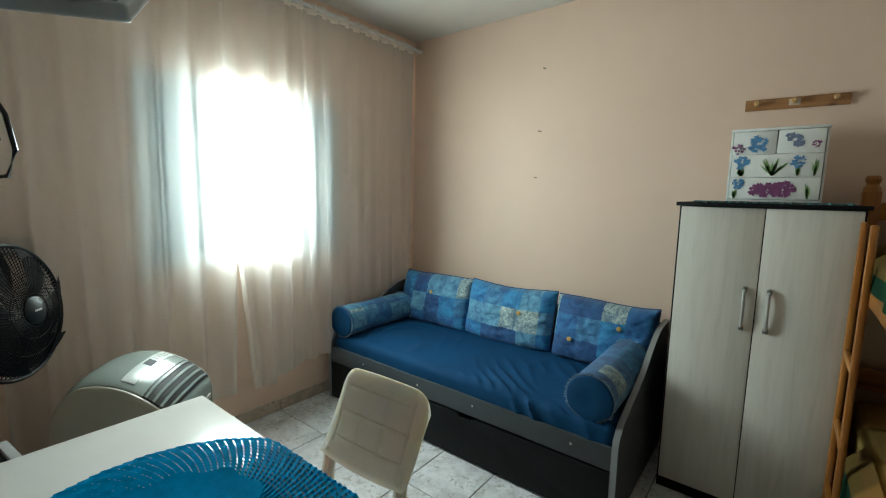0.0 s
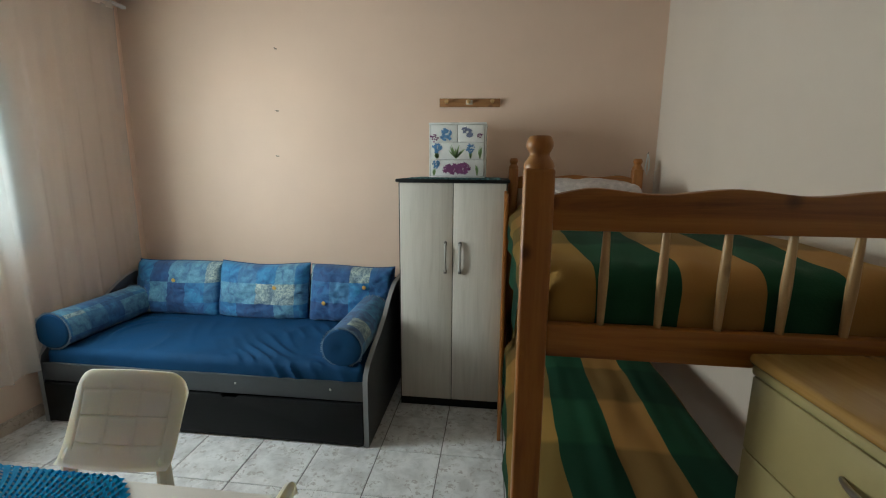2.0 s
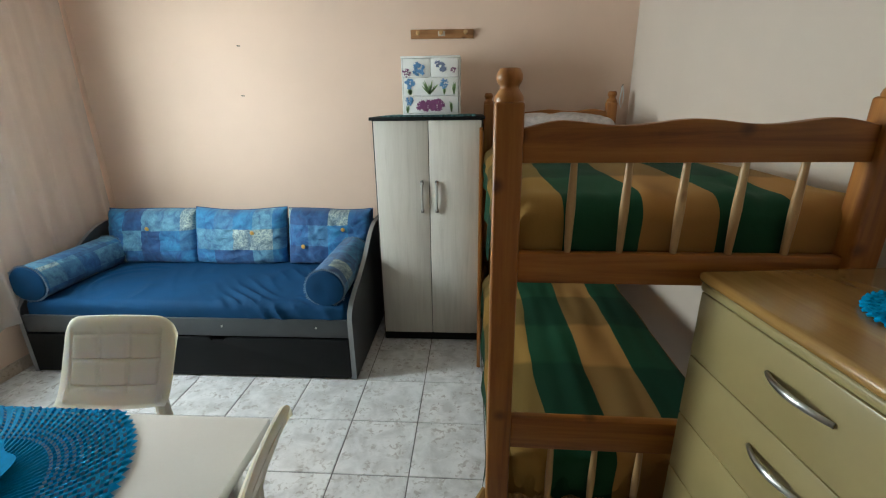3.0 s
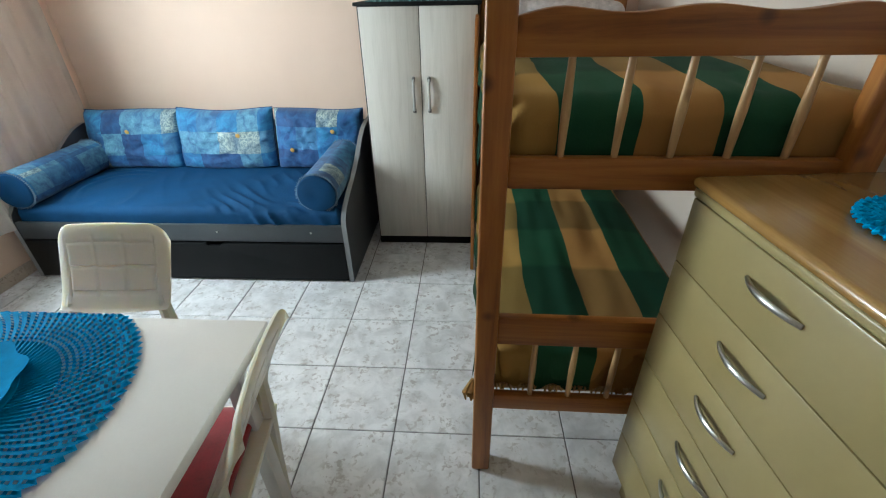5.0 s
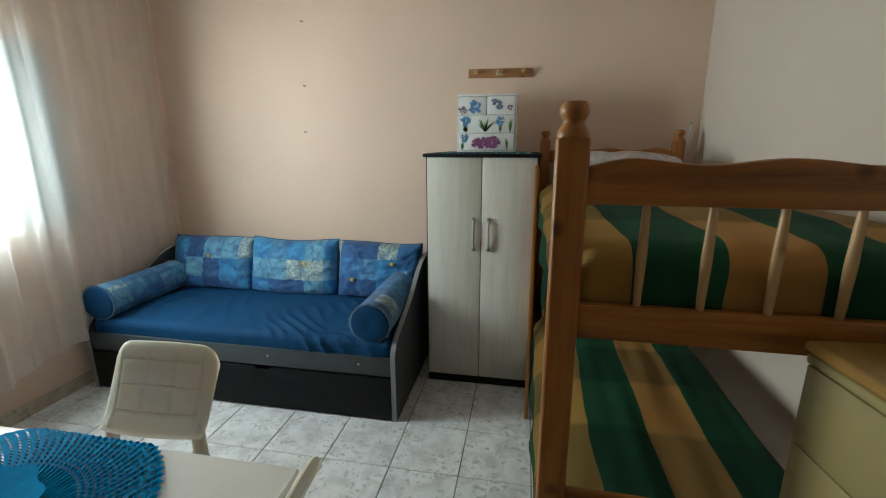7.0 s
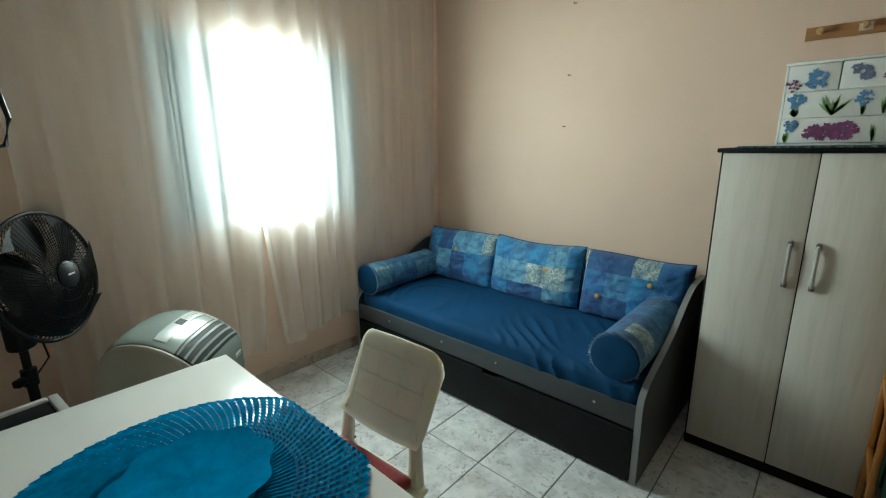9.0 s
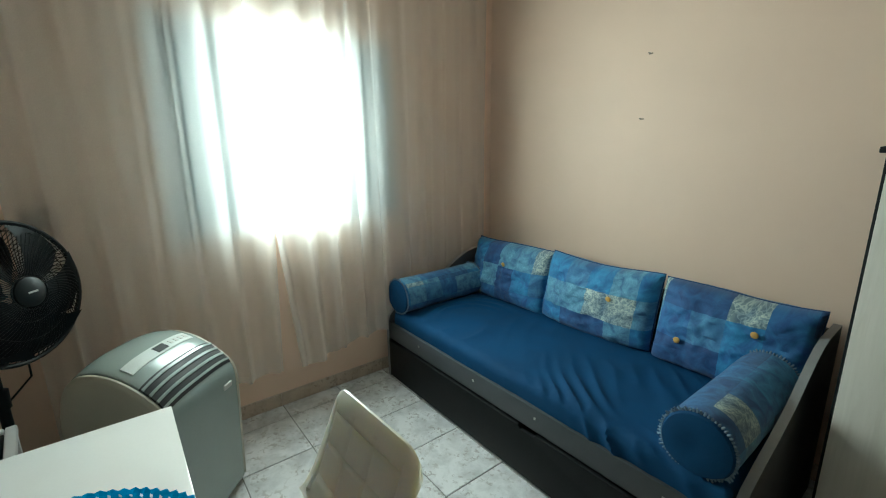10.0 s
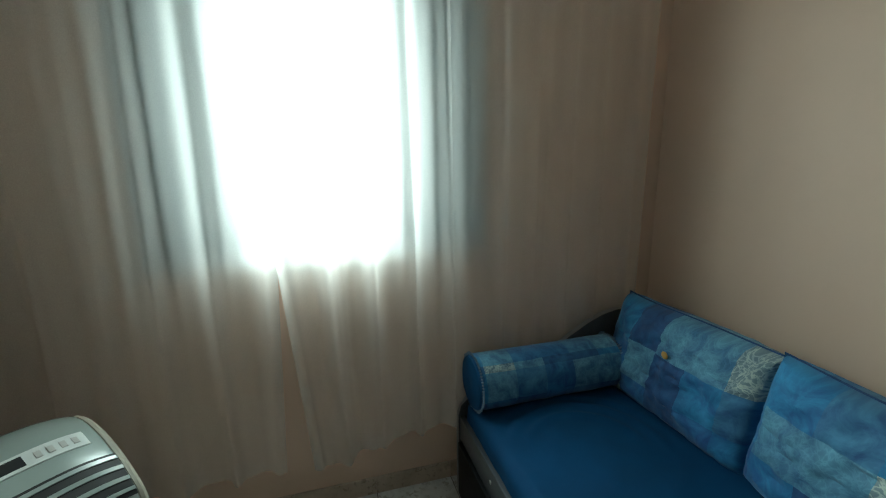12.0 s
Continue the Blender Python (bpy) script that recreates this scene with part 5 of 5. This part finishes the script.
crate = thing("storage_trolley", "low white frame trolley with dark trays standing behind the table", "trolley", (-1.57, 0.50, 0), 6)
for sx in (-1, 1):
    for sy in (-1, 1):
        part("upright", boxed(sx * 0.1 - 0.011, sx * 0.1 + 0.011, sy * 0.17 - 0.011, sy * 0.17 + 0.011, 0.0, 0.55, 0.004), WHITEPL, crate)
for z in (0.12, 0.33, 0.535):
    bm = bmesh.new()
    box(bm, -0.115, 0.115, -0.185, -0.155, z, z + 0.028, 0.006)
    box(bm, -0.115, 0.115, 0.155, 0.185, z, z + 0.028, 0.006)
    box(bm, -0.115, -0.088, -0.154, 0.154, z, z + 0.028, 0.006)
    box(bm, 0.088, 0.115, -0.154, 0.154, z, z + 0.028, 0.006)
    fr_ = part("shelf_frame", bm, WHITEPL, crate)
    part("tray", boxed(-0.087, 0.087, -0.153, 0.153, z + 0.004, z + 0.018, 0.002), BLACKPL, fr_, "dark tray")

wbox = thing("wall_socket_box", "small dark brown surface socket box on the window wall", "socket", (WX, 0.80, 1.185))
part("housing", boxed(0.0, 0.035, -0.05, 0.05, -0.035, 0.035, 0.005), plain("brown_bakelite", (0.07, 0.045, 0.03), 0.4), wbox)
part("face_plate", boxed(0.0352, 0.039, -0.035, 0.035, -0.024, 0.024, 0.002), plain("grey_face_plate", (0.3, 0.28, 0.26), 0.4), wbox)

cordh = thing("hanging_cord", "thin white cord looped on a hook by the corner", "cord", (1.49, NY, 1.58))
part("hook", tube(bmesh.new(), [(0, 0.002, 0), (0, -0.02, 0.0), (0, -0.028, 0.012)], 0.003, 8), NAILM, cordh)
part("cord", tube(bmesh.new(), [(0.0, -0.02, 0.004), (0.012, -0.018, -0.04), (0.016, -0.012, -0.09), (0.005, -0.012, -0.13), (-0.008, -0.012, -0.09), (-0.004, -0.016, -0.04), (0.0, -0.021, 0.003)], 0.004, 6), WHITEPL, cordh)

# television on a ceiling bracket, only its underside comes into view
tv = thing("television", "light grey television tilted on a ceiling bracket, cables hanging", "television", (-0.916, 0.876, 1.86))
ux, uz = Vector((-0.586, -0.81, 0.0)).normalized(), Vector((-0.59, 0.54, 0.59)).normalized()
uy = uz.cross(ux).normalized()
uz = ux.cross(uy)
lean = Matrix((ux, uy, uz)).transposed().to_4x4()
for nm, dims, bev, mt, lb in (("casing", (0.0, 0.56, -0.045, 0.0, 0.0, 0.33), 0.01, TVGREY, ""),
                              ("mount_plate", (0.05, 0.17, 0.0005, 0.014, 0.004, 0.05), 0.005, BLACKPL, "dark mounting plate"),
                              ("mount_knob", (0.085, 0.125, 0.0005, 0.03, -0.03, 0.02), 0.012, BLACKPL, "dark clamp knob"),
                              ("mount_rib", (0.175, 0.19, 0.0005, 0.012, 0.01, 0.2), 0.003, TVGREY, "pressed metal rib"),
                              ("mount_rib", (0.02, 0.035, 0.0005, 0.012, 0.01, 0.2), 0.003, TVGREY, "pressed metal rib")):
    bm = boxed(*dims, bev, 3)
    bmesh.ops.transform(bm, matrix=lean, verts=bm.verts[:])
    part(nm, bm, mt, tv, lb)
mid_tv = lean @ Vector((0.28, -0.02, 0.18))
part("bracket_pole", boxed(mid_tv.x - 0.018, mid_tv.x + 0.018, mid_tv.y - 0.018, mid_tv.y + 0.018, mid_tv.z, CZ - 1.86, 0.004), TVGREY, tv)
o = Vector((-0.916, 0.876, 1.86))
for dx in (0.0, 0.022):
    bm = tube(bmesh.new(), [Vector(c) - o + Vector((-dx, -dx, dx)) for c in ((-1.16, 0.62, 1.9), (-1.09, 0.60, 1.75), (-0.985, 0.638, 1.64), (-0.95, 0.658, 1.58), (-0.95, 0.668, 1.51), (-0.97, 0.655, 1.455), (-1.03, 0.63, 1.45), (-1.12, 0.58, 1.6))], 0.005, 6)
    part("cable", bm, BLACKPL, tv, "looping dark cable")

# ---- tiles, last ----
TP = 0.3275
floor = structure("floor", boxed(WX - 0.1, EX + 0.1, SY - 0.1, NY + 0.1, -0.12, -0.004, 0), GROUT, "marbled ceramic tile floor with dark joints")
tile_bm = boxed(-TP / 2 + 0.0024, TP / 2 - 0.0024, -TP / 2 + 0.0017, TP / 2 - 0.0017, -0.008, 0.0, 0.0018, 1)
tile_me = finish(tile_bm, "tile", False)
tile_me.materials.append(TILE)
rnd = random.Random(11)
i0, i1 = int((WX - 0.27) / TP) - 1, int((EX - 0.27) / TP) + 1
for i in range(i0, i1 + 1):
    for j in range(-15, 5):
        cx, cy = 0.27 + (i + 0.5) * TP, 1.966 + (j - 0.5) * TP
        if cx < WX - 0.16 or cx > EX + 0.16 or cy < SY - 0.16 or cy > NY + 0.16:
            continue
        t = new("tile", tile_me)
        t.parent = floor
        t.matrix_local = pose(cx, cy, rnd.uniform(-0.0006, 0.0), 0, 0, 0)

base = tagged(new("baseboard"), "row of beige marbled skirting tiles", kind="structure")
y = NY - 0.002
while y > SY + 0.02:
    y2 = max(SY + 0.002, y - TP)
    part("skirting_tile", boxed(WX + 0.0005, WX + 0.011, y2 + 0.0012, y, 0.0, 0.078, 0.002, 1), BASETILE, base, smooth=False)
    y = y2
x = WX + 0.012
while x < EX - 0.02:
    x2 = min(EX - 0.002, x + TP)
    part("skirting_tile", boxed(x, x2 - 0.0012, NY - 0.011, NY - 0.0005, 0.0, 0.078, 0.002, 1), BASETILE, base, smooth=False)
    x = x2
y = NY - 0.013
while y > SY + 0.02:
    y2 = max(SY + 0.002, y - TP)
    part("skirting_tile", boxed(EX - 0.011, EX - 0.0005, y2 + 0.0012, y, 0.0, 0.078, 0.002, 1), BASETILE, base, smooth=False)
    y = y2
